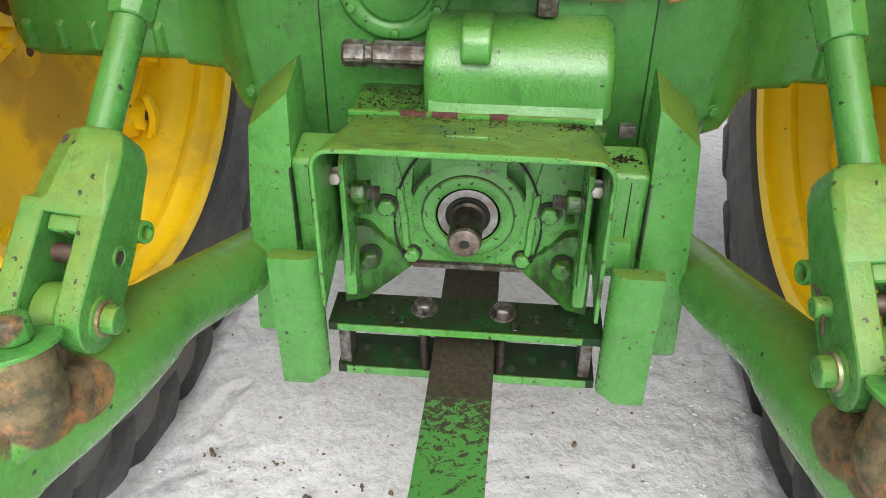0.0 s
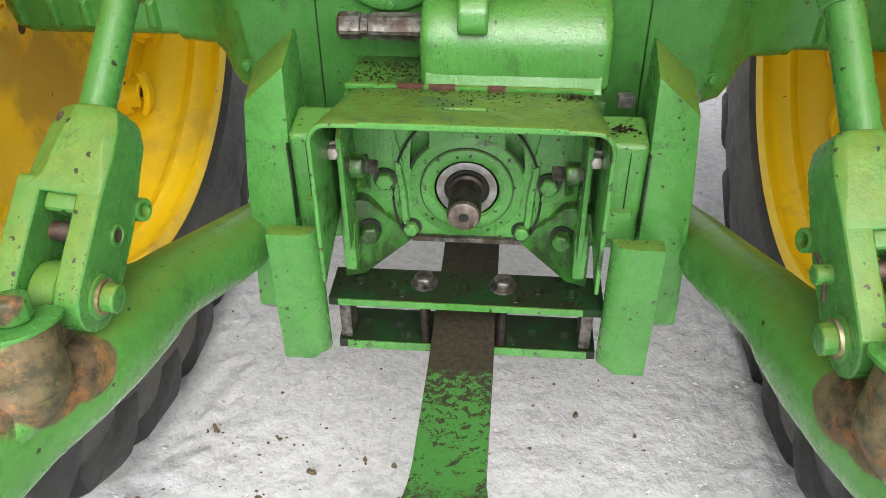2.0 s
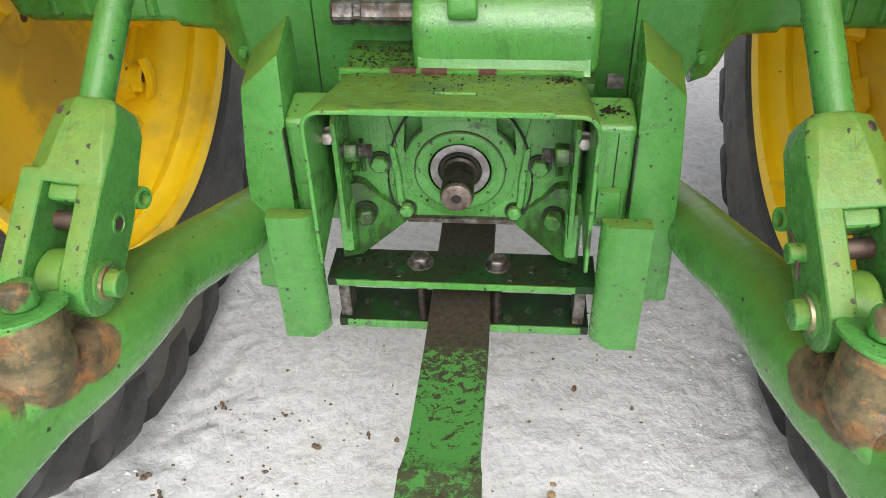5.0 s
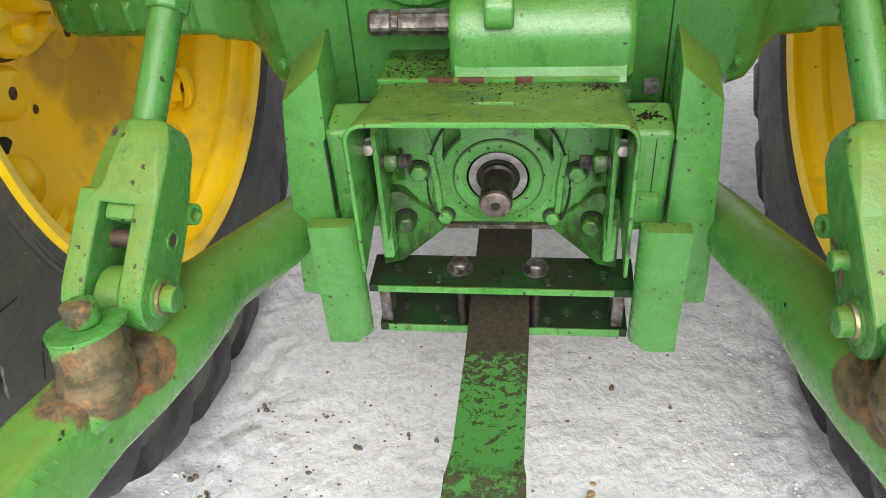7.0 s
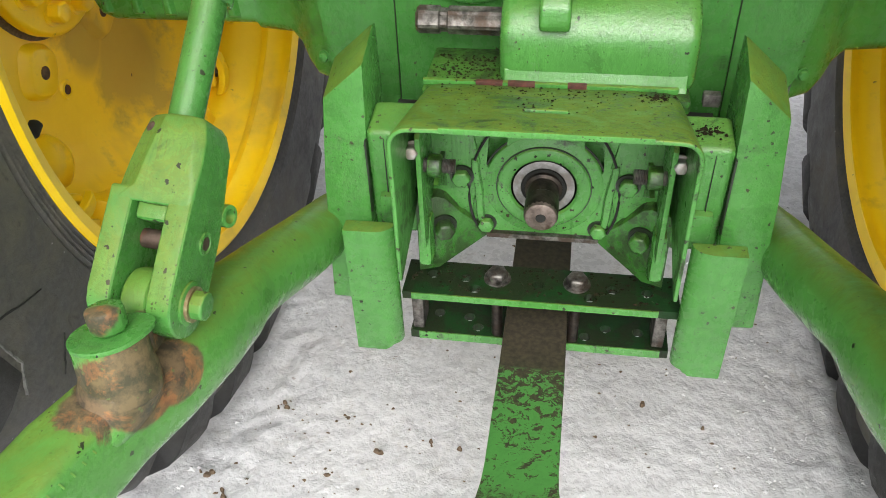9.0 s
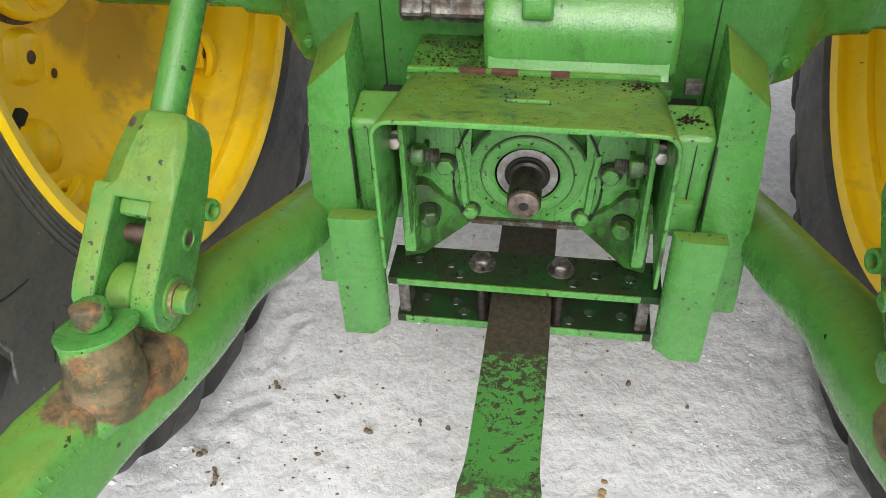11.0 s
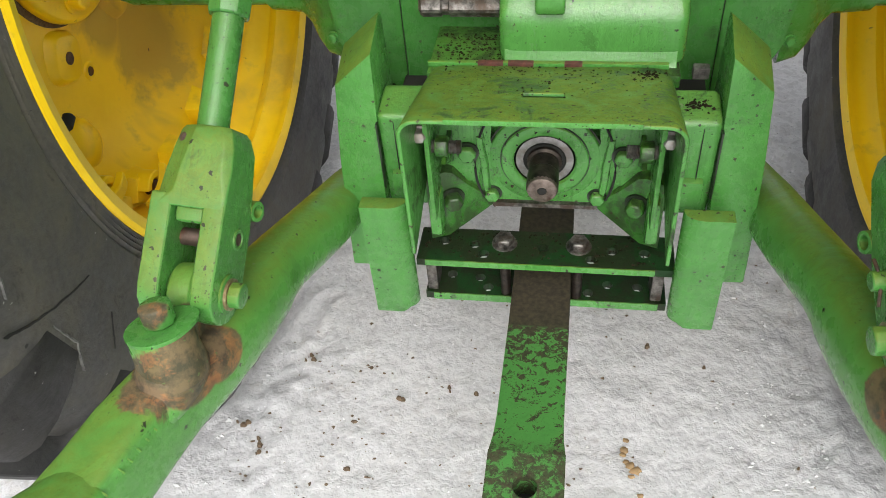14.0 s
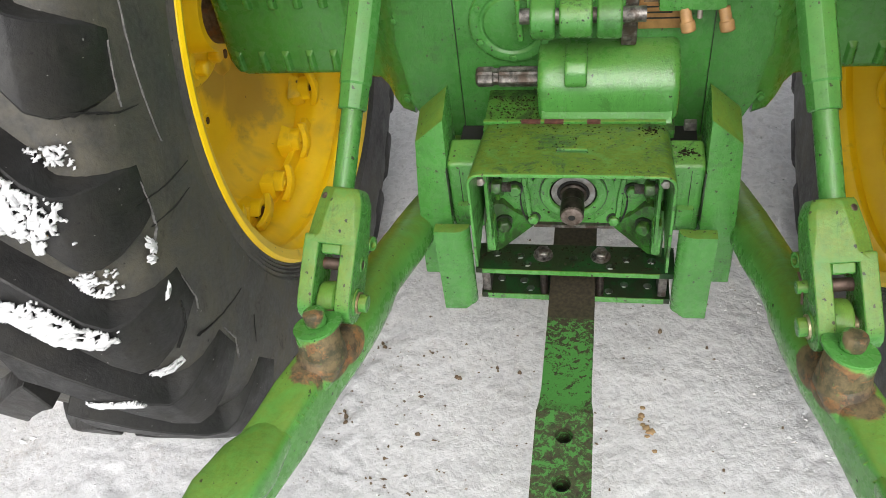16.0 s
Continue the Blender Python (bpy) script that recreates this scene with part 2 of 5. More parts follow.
def snow_ground():
    m, n, l, b, co = mat("packed_snow")
    big = noise_tex(n, l, co, 2.2, 4, 0.6)
    mid = noise_tex(n, l, co, 12, 5, 0.62, 0.3)
    crust = noise_tex(n, l, co, 38, 3, 0.55, 0.1)
    grain = noise_tex(n, l, co, 130, 2, 0.55)
    fine = noise_tex(n, l, co, 420, 2, 0.6)
    col = mix(n, l, ramp(n, l, mid, 0.35, 0.65), (0.530, 0.528, 0.540), (0.590, 0.586, 0.594))
    # icy grey hollows and bright loose grains, with small-scale shading and glints painted in
    col = mix(n, l, math_node(n, l, "MULTIPLY", ramp(n, l, crust, 0.54, 0.64), 0.40), col, (0.445, 0.440, 0.450))
    col = mix(n, l, math_node(n, l, "MULTIPLY", ramp(n, l, grain, 0.56, 0.66), 0.45), col, (0.450, 0.445, 0.452))
    col = mix(n, l, math_node(n, l, "MULTIPLY", ramp(n, l, crust, 0.42, 0.34), 0.45), col, (0.72, 0.72, 0.725))
    col = mix(n, l, math_node(n, l, "MULTIPLY", dots(n, l, co, 95, 0.20, 0.30), 0.75), col, (0.84, 0.84, 0.84))
    col = mix(n, l, math_node(n, l, "MULTIPLY", ramp(n, l, big, 0.50, 0.68), 0.30), col, (0.50, 0.48, 0.465))
    # trodden-in dirt
    speck = math_node(n, l, "MULTIPLY", dots(n, l, co, 70, 0.20, 0.24), ramp(n, l, mid, 0.47, 0.58))
    col = mix(n, l, math_node(n, l, "MULTIPLY", speck, 0.6), col, (0.23, 0.19, 0.155))
    fleck = dots(n, l, co, 30, 0.06, 0.16)
    col = mix(n, l, math_node(n, l, "MULTIPLY", fleck, 0.7), col, (0.16, 0.12, 0.085))
    haze = math_node(n, l, "MULTIPLY", ramp(n, l, noise_tex(n, l, co, 7, 5, 0.7, 0.5), 0.56, 0.70), ramp(n, l, grain, 0.40, 0.60))
    col = mix(n, l, math_node(n, l, "MULTIPLY", haze, 0.35), col, (0.34, 0.28, 0.22))
    l.new(col, b.inputs["Base Color"])
    l.new(ramp(n, l, crust, 0.35, 0.6, (0.55,) * 3 + (1,), (0.22,) * 3 + (1,)), b.inputs["Roughness"])
    flake = math_node(n, l, "MAXIMUM", dots(n, l, co, 75, 0.16, 0.34), dots(n, l, co, 170, 0.30, 0.38))
    col = mix(n, l, math_node(n, l, "MULTIPLY", flake, 0.50), col, (0.78, 0.78, 0.78))
    l.new(col, b.inputs["Base Color"])
    p = bump(n, l, b, fine, 0.2, 0.0010)
    p = bump(n, l, b, flake, 0.5, 0.0020, p)
    p = bump(n, l, b, grain, 0.2, 0.0035, p)
    p = bump(n, l, b, crust, 0.6, 0.011, p)
    bump(n, l, b, mid, 0.5, 0.016, p)
    return m


def drawbar_paint():
    m, n, l, b, co = mat("worn_drawbar_paint")
    stain = noise_tex(n, l, co, 75, 8, 0.75, 0.5)
    fine = noise_tex(n, l, co, 150, 4)
    sep = n.new("ShaderNodeSeparateXYZ")
    l.new(co, sep.inputs[0])
    y = sep.outputs[1]
    rub = math_node(n, l, "ADD", ramp(n, l, y, 0.742, 0.748), 0)
    worn = ramp(n, l, math_node(n, l, "ADD", stain, math_node(n, l, "MULTIPLY", ramp(n, l, y, 0.60, 0.74), 0.07)), 0.550, 0.572)
    rear = math_node(n, l, "MULTIPLY", ramp(n, l, math_node(n, l, "SUBTRACT", 0.56, y), 0.01, 0.03), ramp(n, l, stain, 0.44, 0.5))
    worn = math_node(n, l, "MAXIMUM", math_node(n, l, "MAXIMUM", worn, rub), math_node(n, l, "MULTIPLY", rear, 0.9))
    brown = mix(n, l, ramp(n, l, fine, 0.35, 0.65), (0.022, 0.018, 0.009), (0.055, 0.042, 0.022))
    col = mix(n, l, worn, mix(n, l, ramp(n, l, stain, 0.3, 0.5), (0.048, 0.185, 0.034), (0.066, 0.235, 0.046)), brown)
    l.new(col, b.inputs["Base Color"])
    l.new(mix(n, l, worn, (0.45, 0.45, 0.45), (0.75, 0.75, 0.75)), b.inputs["Roughness"])
    p = bump(n, l, b, fine, 0.3, 0.001)
    bump(n, l, b, worn, -0.3, 0.001, p)
    return m


GREEN = green_paint("green_paint", dust=0.75, grime=0.5, chips=0.22, cast=0.45)
# less dust; the lower tone carries shade from the body above the case
GREEN_CLEAN_SHADED = green_paint("green_paint_clean_shaded", dust=0.2, grime=0.45, chips=0.10, cast=0.4, tone=(0.050, 0.182, 0.037))
GREEN_CAST = green_paint("green_cast_paint", dust=0.4, grime=0.9, chips=0.28, cast=0.6, coat=0.6, rough=0.2, soak=0.01)
GREEN_GLOSS = green_paint("glossy_green_paint", dust=0.25, grime=0.35, chips=0.06, cast=0.5, coat=0.9, rough=0.16)
GREEN_DUSTY = green_paint("green_dusty_paint", dust=0.9, grime=0.95, chips=0.40, rough=0.32, soak=0.03)
GREEN_OILY = green_paint("green_oily_paint", dust=0.3, grime=0.95, chips=0.25, tone=(0.035, 0.140, 0.020), soak=0.10, coat=0.5)
# oil on the bars, taken darker still to hold the shade between them
GREEN_BAR = green_paint("oily_shaded_bar_paint", dust=0.0, grime=0.97, chips=0.2, tone=(0.007, 0.036, 0.007), soak=0.12, rough=0.45, coat=0.0)
# dirt film and the shade beside the case, both put into the tone
GREEN_SHADE = green_paint("green_axle_shade_paint", dust=0.3, grime=0.5, tone=(0.044, 0.160, 0.027), cast=0.25)
YELLOW, SNOW = yellow_paint(), snow_ground()
RUBBER, LUG_RUBBER = rubber("tyre_rubber", 0.058, 0.72), rubber("lug_rubber", 0.018, 0.22)
DRAWBAR = drawbar_paint()
SCUFF = plain("scuffed_rubber", (0.12, 0.118, 0.112), 0.7, 0, 140, 0.5, 0.5)
STEEL = steel("worn_steel", (0.04, 0.037, 0.032), (0.26, 0.24, 0.22), (0.09, 0.065, 0.05))
SHAFT = steel("oily_shaft_steel", (0.02, 0.017, 0.014), (0.075, 0.06, 0.05), (0.05, 0.035, 0.025), 0.35)
BRIGHT = steel("bright_steel", (0.35, 0.34, 0.33), (0.62, 0.61, 0.60), (0.42, 0.36, 0.32), 0.28)
ZINC = steel("yellow_zinc", (0.32, 0.27, 0.15), (0.62, 0.55, 0.36), (0.25, 0.17, 0.09), 0.35)
RUST = steel("rusty_pin", (0.07, 0.045, 0.035), (0.16, 0.11, 0.09), (0.18, 0.08, 0.04), 0.5)
COPPER = plain("tarnished_plate", (0.36, 0.19, 0.07), 0.45, 0.5)
ORANGE = plain("orange_coupler_cap", (0.36, 0.20, 0.08), 0.5)
# black rubber and print, and the shade drawn into gaps
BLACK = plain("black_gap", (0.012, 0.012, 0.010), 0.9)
OXIDE = plain("red_primer", (0.085, 0.028, 0.02), 0.7, 0, 120, 0.4, 0.5)
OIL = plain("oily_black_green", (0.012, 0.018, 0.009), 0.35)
TAN = steel("worn_shaft_end", (0.11, 0.085, 0.07), (0.25, 0.20, 0.175), (0.09, 0.055, 0.04), 0.4)
RING = steel("seal_ring_steel", (0.20, 0.19, 0.185), (0.36, 0.35, 0.345), (0.24, 0.21, 0.19), 0.4)
SOIL = plain("dark_soil", (0.016, 0.013, 0.007), 0.95, 0, 200, 0.6, 0.6)
SOIL.node_tree.nodes["Principled BSDF"].inputs["Specular IOR Level"].default_value = 0.1
DIRT = plain("wet_dirt", (0.13, 0.09, 0.055), 0.9, 0, 200, 0.6, 0.5)
SNOW_LUMP = plain("loose_snow", (0.66, 0.66, 0.665), 0.7, 0, 90, 0.8, 0.08)
STAIN = plain("rusty_drips", (0.36, 0.24, 0.12), 0.8, 0, 50, 0.3, 0.3)


# ---- building helpers ----
def part(name, bm, material, parent=None, label="", smooth=35, bevel=0.0, segments=2):
    bmesh.ops.recalc_face_normals(bm, faces=bm.faces)
    bm.normal_update()
    if bevel:
        sharp = [e for e in bm.edges if e.is_manifold and e.calc_face_angle(0) > radians(28)]
        bmesh.ops.bevel(bm, geom=sharp, offset=bevel, segments=segments, profile=0.6, affect="EDGES", clamp_overlap=True)
    bmesh.ops.recalc_face_normals(bm, faces=bm.faces)
    me = bpy.data.meshes.new(name)
    bm.to_mesh(me)
    bm.free()
    me.materials.append(material)
    if smooth:
        for p in me.polygons:
            p.use_smooth = True
        me.set_sharp_from_angle(angle=radians(smooth))
    ob = new(name, me)
    if parent:
        ob.parent = parent
    if label:
        tagged(ob, label)
    return ob


def prism(outline, a, b, axis="x", bm=None, shift=None):
    """Extrude a closed 2D outline along an axis: x takes (y, z), y takes (x, z), z takes (x, y)."""
    bm = bm or bmesh.new()
    put = {"x": lambda u, v, w: (w, u, v), "y": lambda u, v, w: (u, w, v), "z": lambda u, v, w: (u, v, w)}[axis]
    lo = [bm.verts.new(put(u, v, a)) for u, v in outline]
    hi = [bm.verts.new(put(u + (shift[0] if shift else 0), v + (shift[1] if shift else 0), b)) for u, v in outline]
    bm.faces.new(lo)
    bm.faces.new(hi[::-1])
    for i in range(len(lo)):
        j = (i + 1) % len(lo)
        bm.faces.new((lo[i], hi[i], hi[j], lo[j]))
    return bm


def box(x0, x1, y0, y1, z0, z1, bm=None):
    return prism([(x0, y0), (x1, y0), (x1, y1), (x0, y1)], z0, z1, "z", bm)


def turned(profile, start, way, seg=32, bm=None, flute=None):
    """Turn a profile of (distance along, radius) round the axis that begins at start."""
    bm = bm or bmesh.new()
    turn = Vector(way).normalized().to_track_quat("Z", "Y").to_matrix()
    rings = []
    for d, r in profile:
        ring = []
        for k in range(seg):
            a = 2 * math.pi * k / seg
            rr = r * (flute(k) if flute else 1)
            ring.append(bm.verts.new(Vector(start) + turn @ Vector((rr * math.cos(a), rr * math.sin(a), d))))
        rings.append(ring)
    for p, q in zip(rings, rings[1:]):
        for k in range(seg):
            bm.faces.new((p[k], p[(k + 1) % seg], q[(k + 1) % seg], q[k]))
    bm.faces.new(rings[0][::-1])
    bm.faces.new(rings[-1])
    return bm


def loft(stations, seg=24, bm=None, square=2.0):
    """Loft rounded sections: each station has a centre, half width, half height and optional squareness; sections stand across the path."""
    bm = bm or bmesh.new()
    centres = [Vector(s[0]) for s in stations]
    rings = []
    for i, s in enumerate(stations):
        ahead = (centres[min(i + 1, len(centres) - 1)] - centres[max(i - 1, 0)]).normalized()
        side = ahead.cross(Vector((0, 0, 1))).normalized()
        above = side.cross(ahead).normalized()
        e = s[3] if len(s) > 3 else square
        ring = []
        for k in range(seg):
            a = 2 * math.pi * (k + 0.5) / seg
            c, d = math.cos(a), math.sin(a)
            u = math.copysign(abs(c) ** (2 / e), c) * s[1]
            v = math.copysign(abs(d) ** (2 / e), d) * s[2]
            ring.append(bm.verts.new(centres[i] + side * u + above * v))
        rings.append(ring)
    for p, q in zip(rings, rings[1:]):
        for k in range(seg):
            bm.faces.new((p[k], p[(k + 1) % seg], q[(k + 1) % seg], q[k]))
    bm.faces.new(rings[0][::-1])
    bm.faces.new(rings[-1])
    return bm


def hexagon(start, way, r, h, bm=None, dome=0.15):
    return turned([(0, r * 0.96), (0.0006, r), (h * (1 - dome), r), (h, r * 0.82)], start, way, 6, bm)


def bolt(parent, start, way, r=0.011, h=0.010, material=None, washer=True, name="bolt", label=""):
    """A hex head on a washer."""
    way = Vector(way).normalized()
    if washer:
        part("washer", turned([(0, r * 1.32), (0.0025, r * 1.28)], start, way, 24), OIL if material in (None, GREEN_CAST, GREEN_OILY) else material, parent)
    return part(name, hexagon(Vector(start) + way * 0.0024, way, r, h), material or GREEN_CAST, parent, label, bevel=0.0006, segments=1)


def stud(parent, start, way, r=0.008, length=0.03, nut=0.014, nut_at=0.006):
    way = Vector(way).normalized()
    prof = []
    k = int(length / 0.0016)
    for i in range(k):
        prof += [(i * 0.0016, r), (i * 0.0016 + 0.0008, r * 0.88)]
    part("stud", turned(prof, start, way, 16), STEEL, parent, "threaded steel stud", smooth=0)
    part("nut", hexagon(Vector(start) + way * nut_at, way, nut, 0.016), GREEN_OILY, parent, "greasy green-painted nut", bevel=0.0008, segments=1)


# ---- snow-covered yard ----
def build_ground():
    near = [-1.3 + 0.011 * i for i in range(int(2.6 / 0.011) + 1)]
    out = [1.45, 1.7, 2.2, 3, 5, 9, 18, 40, 100, 300, 1000, 2500]
    xs = [-v for v in out[::-1]] + near + out
    ny = [-0.1 + 0.011 * i for i in range(int(2.4 / 0.011) + 1)]
    ys = [-v for v in out[::-1][:-2]] + [-0.5, -0.25] + ny + [v + 1.3 for v in out]
    verts, faces = [], []
    for y in ys:
        for x in xs:
            z = 0.010 * noise.noise((x * 2.1, y * 2.1, 3.0)) + 0.003 * noise.noise((x * 8, y * 8, 0.0))
            z += 0.0035 * noise.noise((x * 22, y * 22, 5.0)) + 0.009 * max(0, noise.noise((x * 46, y * 40, 9.0))) ** 1.4
            for s in (-1, 1):
                d = abs(abs(x) - 0.74) - 0.215
                if x * s > 0:
                    rut = max(0.0, 1 - max(0.0, d) / 0.16)
                    z += 0.014 * rut * (0.4 + noise.noise((x * 34, y * 28, 2.0)) + 0.5 * noise.noise((x * 70, y * 60, 6.0))) * (1 if d > 0 else 0.3)
            verts.append((x, y, z - 0.004))
    w = len(xs)
    for j in range(len(ys) - 1):
        for i in range(w - 1):
            faces.append((j * w + i, j * w + i + 1, (j + 1) * w + i + 1, (j + 1) * w + i))
    me = bpy.data.meshes.new("ground")
    me.from_pydata(verts, [], faces)
    me.materials.append(SNOW)
    for p in me.polygons:
        p.use_smooth = True
    return tagged(new("ground", me), "trampled white packed snow with brown specks", "snow ground", kind="structure")


build_ground()

# ---- the tractor ----
tractor = tagged(new("tractor"), "green farm tractor rear with yellow wheel rims on snow", "tractor")
AXLE_Y, AXLE_Z = 1.17, 0.79


# tyre outline from the bead up: offset from mid tread, radius; fine ribs near the bead
TYRE_HALF = [(0.190, 0.472), (0.203, 0.478), (0.206, 0.486), (0.2030, 0.4895), (0.2075, 0.493), (0.2040, 0.4965), (0.2085, 0.500), (0.2050, 0.504), (0.2100, 0.508), (0.2065, 0.513),
             (0.2115, 0.518), (0.2140, 0.545), (0.2155, 0.600), (0.2150, 0.640), (0.2120, 0.680), (0.2050, 0.710), (0.192, 0.735), (0.17, 0.752), (0.12, 0.764), (0.05, 0.770)]

# a tread lug from the sidewall over the shoulder to the middle: offset from mid tread, radius, turn, half width
LUG = [(0.2138, 0.662, 0.000, 0.054), (0.2135, 0.702, 0.000, 0.062), (0.2060, 0.742, 0.000, 0.067), (0.1960, 0.774, -0.004, 0.067), (0.1820, 0.794, -0.016, 0.064),
       (0.160, 0.803, -0.050, 0.056), (0.125, 0.808, -0.110, 0.050), (0.080, 0.811, -0.170, 0.047), (0.030, 0.812, -0.23, 0.047), (0.004, 0.811, -0.25, 0.050)]
MID_TREAD = 0.735


def lug_angle(side, k):
    """Where the lug k of a wheel sits; even ones are on the outer edge, odd ones on the inner."""
    return radians(148.0 + 7.2 * k) if side < 0 else radians(152.0 + 7.2 * k)


def tread_radius(x, a):
    """The rear wheel's outline on the negative side at x and the angle a: on a lug or in the gap between two."""
    w = x + MID_TREAD
    edge = 1 if w < 0 else -1
    w = abs(w)
    rows = LUG[::-1]
    for p, q in zip(rows, rows[1:]):
        if p[0] <= w <= q[0] + 1e-6:
            f = (w - p[0]) / max(1e-6, q[0] - p[0])
            r, turn, wide = (p[i] + (q[i] - p[i]) * f for i in (1, 2, 3))
            for k in range(50):
                if (k % 2 == 0) == (edge > 0):
                    d = abs((a - lug_angle(-1, k) - turn + math.pi) % (2 * math.pi) - math.pi)
                    if d < wide * 1.3:
                        return r - max(0.0, d - wide) / (0.3 * wide) * 0.045
            return r - 0.045
    return 0.76


def rear_wheel(side):
    """side: -1 or 1. Local origin in the tractor's frame; the wheel turns about the x axis."""
    wheel = new("rear_wheel")
    wheel.parent = tractor
    wheel.location = (-0.007 if side > 0 else 0, AXLE_Y, AXLE_Z - (0.012 if side > 0 else 0))
    tagged(wheel, "large black lugged tyre on a dusty yellow rim")

    def ring(profile, seg, closed=True):
        bm = bmesh.new()
        rows = []
        for x, r in profile:
            rows.append([bm.verts.new((side * x, r * math.cos(2 * math.pi * k / seg), r * math.sin(2 * math.pi * k / seg))) for k in range(seg)])
        pairs = list(zip(rows, rows[1:])) + ([(rows[-1], rows[0])] if closed else [])
        for p, q in pairs:
            for k in range(seg):
                bm.faces.new((p[k], p[(k + 1) % seg], q[(k + 1) % seg], q[k]))
        return bm

    # carcass with bead rings, bulging sidewalls and a rounded shoulder
    mid = MID_TREAD
    half = TYRE_HALF
    prof = [(mid - w, r) for w, r in half] + [(mid + w, r) for w, r in half[::-1]]
    bm = ring(prof, 120)
    # lugs: from a tip low on the sidewall over the shoulder, slanting to the middle of the tread
    part("tyre", bm, RUBBER, wheel, "black ribbed farm tyre", smooth=32)
    count = 25
    lugs = {}
    for edge in (-1, 1):
        lug = bmesh.new()
        rows = []
        for n, (w, r, turn, wide) in enumerate(LUG):
            low = (w - (0.020 if n < 5 else 0), r - (0.004 if n < 2 else 0.024 if n < 3 else 0.050))
            row = []
            for da, (ww, rr) in ((-wide * 1.30, low), (-wide, (w, r)), (wide, (w, r)), (wide * 1.30, low)):
                ang = turn + da
                row.append(lug.verts.new((side * (mid + edge * ww), rr * math.cos(ang), rr * math.sin(ang))))
            rows.append(row)
        for p, q in zip(rows, rows[1:]):
            for m in range(3):
                lug.faces.new((p[m], p[m + 1], q[m + 1], q[m]))
        lug.faces.new(rows[0])
        lug.faces.new(rows[-1][::-1])
        lugs[edge] = part("tread_lug", lug, LUG_RUBBER, wheel, smooth=30, bevel=0.0022, segments=1)
    for k in range(2 * count):
        edge = -1 if k % 2 else 1
        a0 = lug_angle(side, k)
        ob = lugs[edge]
        if k > 1:
            ob = new("tread_lug", lugs[edge].data)
            ob.parent = wheel
        ob.matrix_basis = Matrix.Rotation(a0, 4, "X")

    for k in range(26):
        if k % 7 == 6:
            continue
        a = radians((-34 if side < 0 else 150) + 2.6 * k)
        c, sn = math.cos(a), math.sin(a)
        radial, tangent = Vector((0, c, sn)), Vector((0, -sn, c))
        x0 = side * (mid - 0.2154)
        bm = bmesh.new()
        for stroke in range(2 + k % 2):
            off = -0.007 + 0.007 * stroke
            base = Vector((x0, 0, 0)) + radial * (0.606 + 0.004 * (stroke % 2)) + tangent * off
            quad = [base + radial * u + tangent * v for u, v in ((-0.011, -0.0016), (0.011, -0.0016), (0.011, 0.0016), (-0.011, 0.0016))]
            lowv = [bm.verts.new(q + Vector((side * 0.002, 0, 0))) for q in quad]
            topv = [bm.verts.new(q - Vector((side * 0.0014, 0, 0))) for q in quad]
            bm.faces.new(topv)
            for m in range(4):
                bm.faces.new((lowv[m], lowv[(m + 1) % 4], topv[(m + 1) % 4], topv[m]))
        part("sidewall_mark", bm, RUBBER, wheel, smooth=0)

    # rim: rolled flanges, bead seats, stepped well
    lip = [(0.527, 0.468), (0.524, 0.477), (0.527, 0.484), (0.536, 0.486), (0.542, 0.480)]
    well = [(0.556, 0.476), (0.60, 0.470), (0.625, 0.462), (0.66, 0.455), (0.80, 0.452), (0.84, 0.464), (0.93, 0.486), (0.945, 0.496), (0.948, 0.484)]
    back = [(0.93, 0.476), (0.84, 0.453), (0.80, 0.441), (0.66, 0.444), (0.640, 0.447), (0.626, 0.456), (0.612, 0.4645), (0.598, 0.466), (0.590, 0.4605), (0.582, 0.4600), (0.574, 0.4660), (0.556, 0.4690), (0.546, 0.4670), (0.539, 0.4600), (0.531, 0.4590)]
    part("rim", ring(lip + well + back, 128), YELLOW, wheel, "dusty yellow steel rim", smooth=40)
    # dished disc
    disc = [(0.690, 0.430), (0.700, 0.418), (0.722, 0.404), (0.752, 0.386), (0.774, 0.356), (0.784, 0.320), (0.788, 0.27), (0.790, 0.20), (0.790, 0.12), (0.790, 0.02)]
    part("wheel_disc", ring(disc + [(x + 0.013, r) for x, r in disc[::-1]], 96), YELLOW, wheel, smooth=40)
    part("hub", turned([(0, 0.075), (0.05, 0.078), (0.056, 0.140), (0.062, 0.146), (0.076, 0.146), (0.079, 0.142), (0.10, 0.140)], (side * 0.702, 0, 0), (side, 0, 0), 48), YELLOW, wheel, bevel=0.003)
    # ring coloured in for the shaded gap under the hub's edge
    part("hub_gap_shade", turned([(0, 0.142), (0.006, 0.154)], (side * 0.7850, 0, 0), (side, 0, 0), 48), DIRT, wheel, "brown ring standing for the dark gap behind the hub")
    for k in range(10):
        a = 2 * math.pi * (k + 0.78) / 10
        bolt(wheel, Vector((side * 0.757, 0.108 * math.cos(a), 0.108 * math.sin(a))), (-side, 0, 0), 0.017, 0.022, YELLOW, name="wheel_bolt")
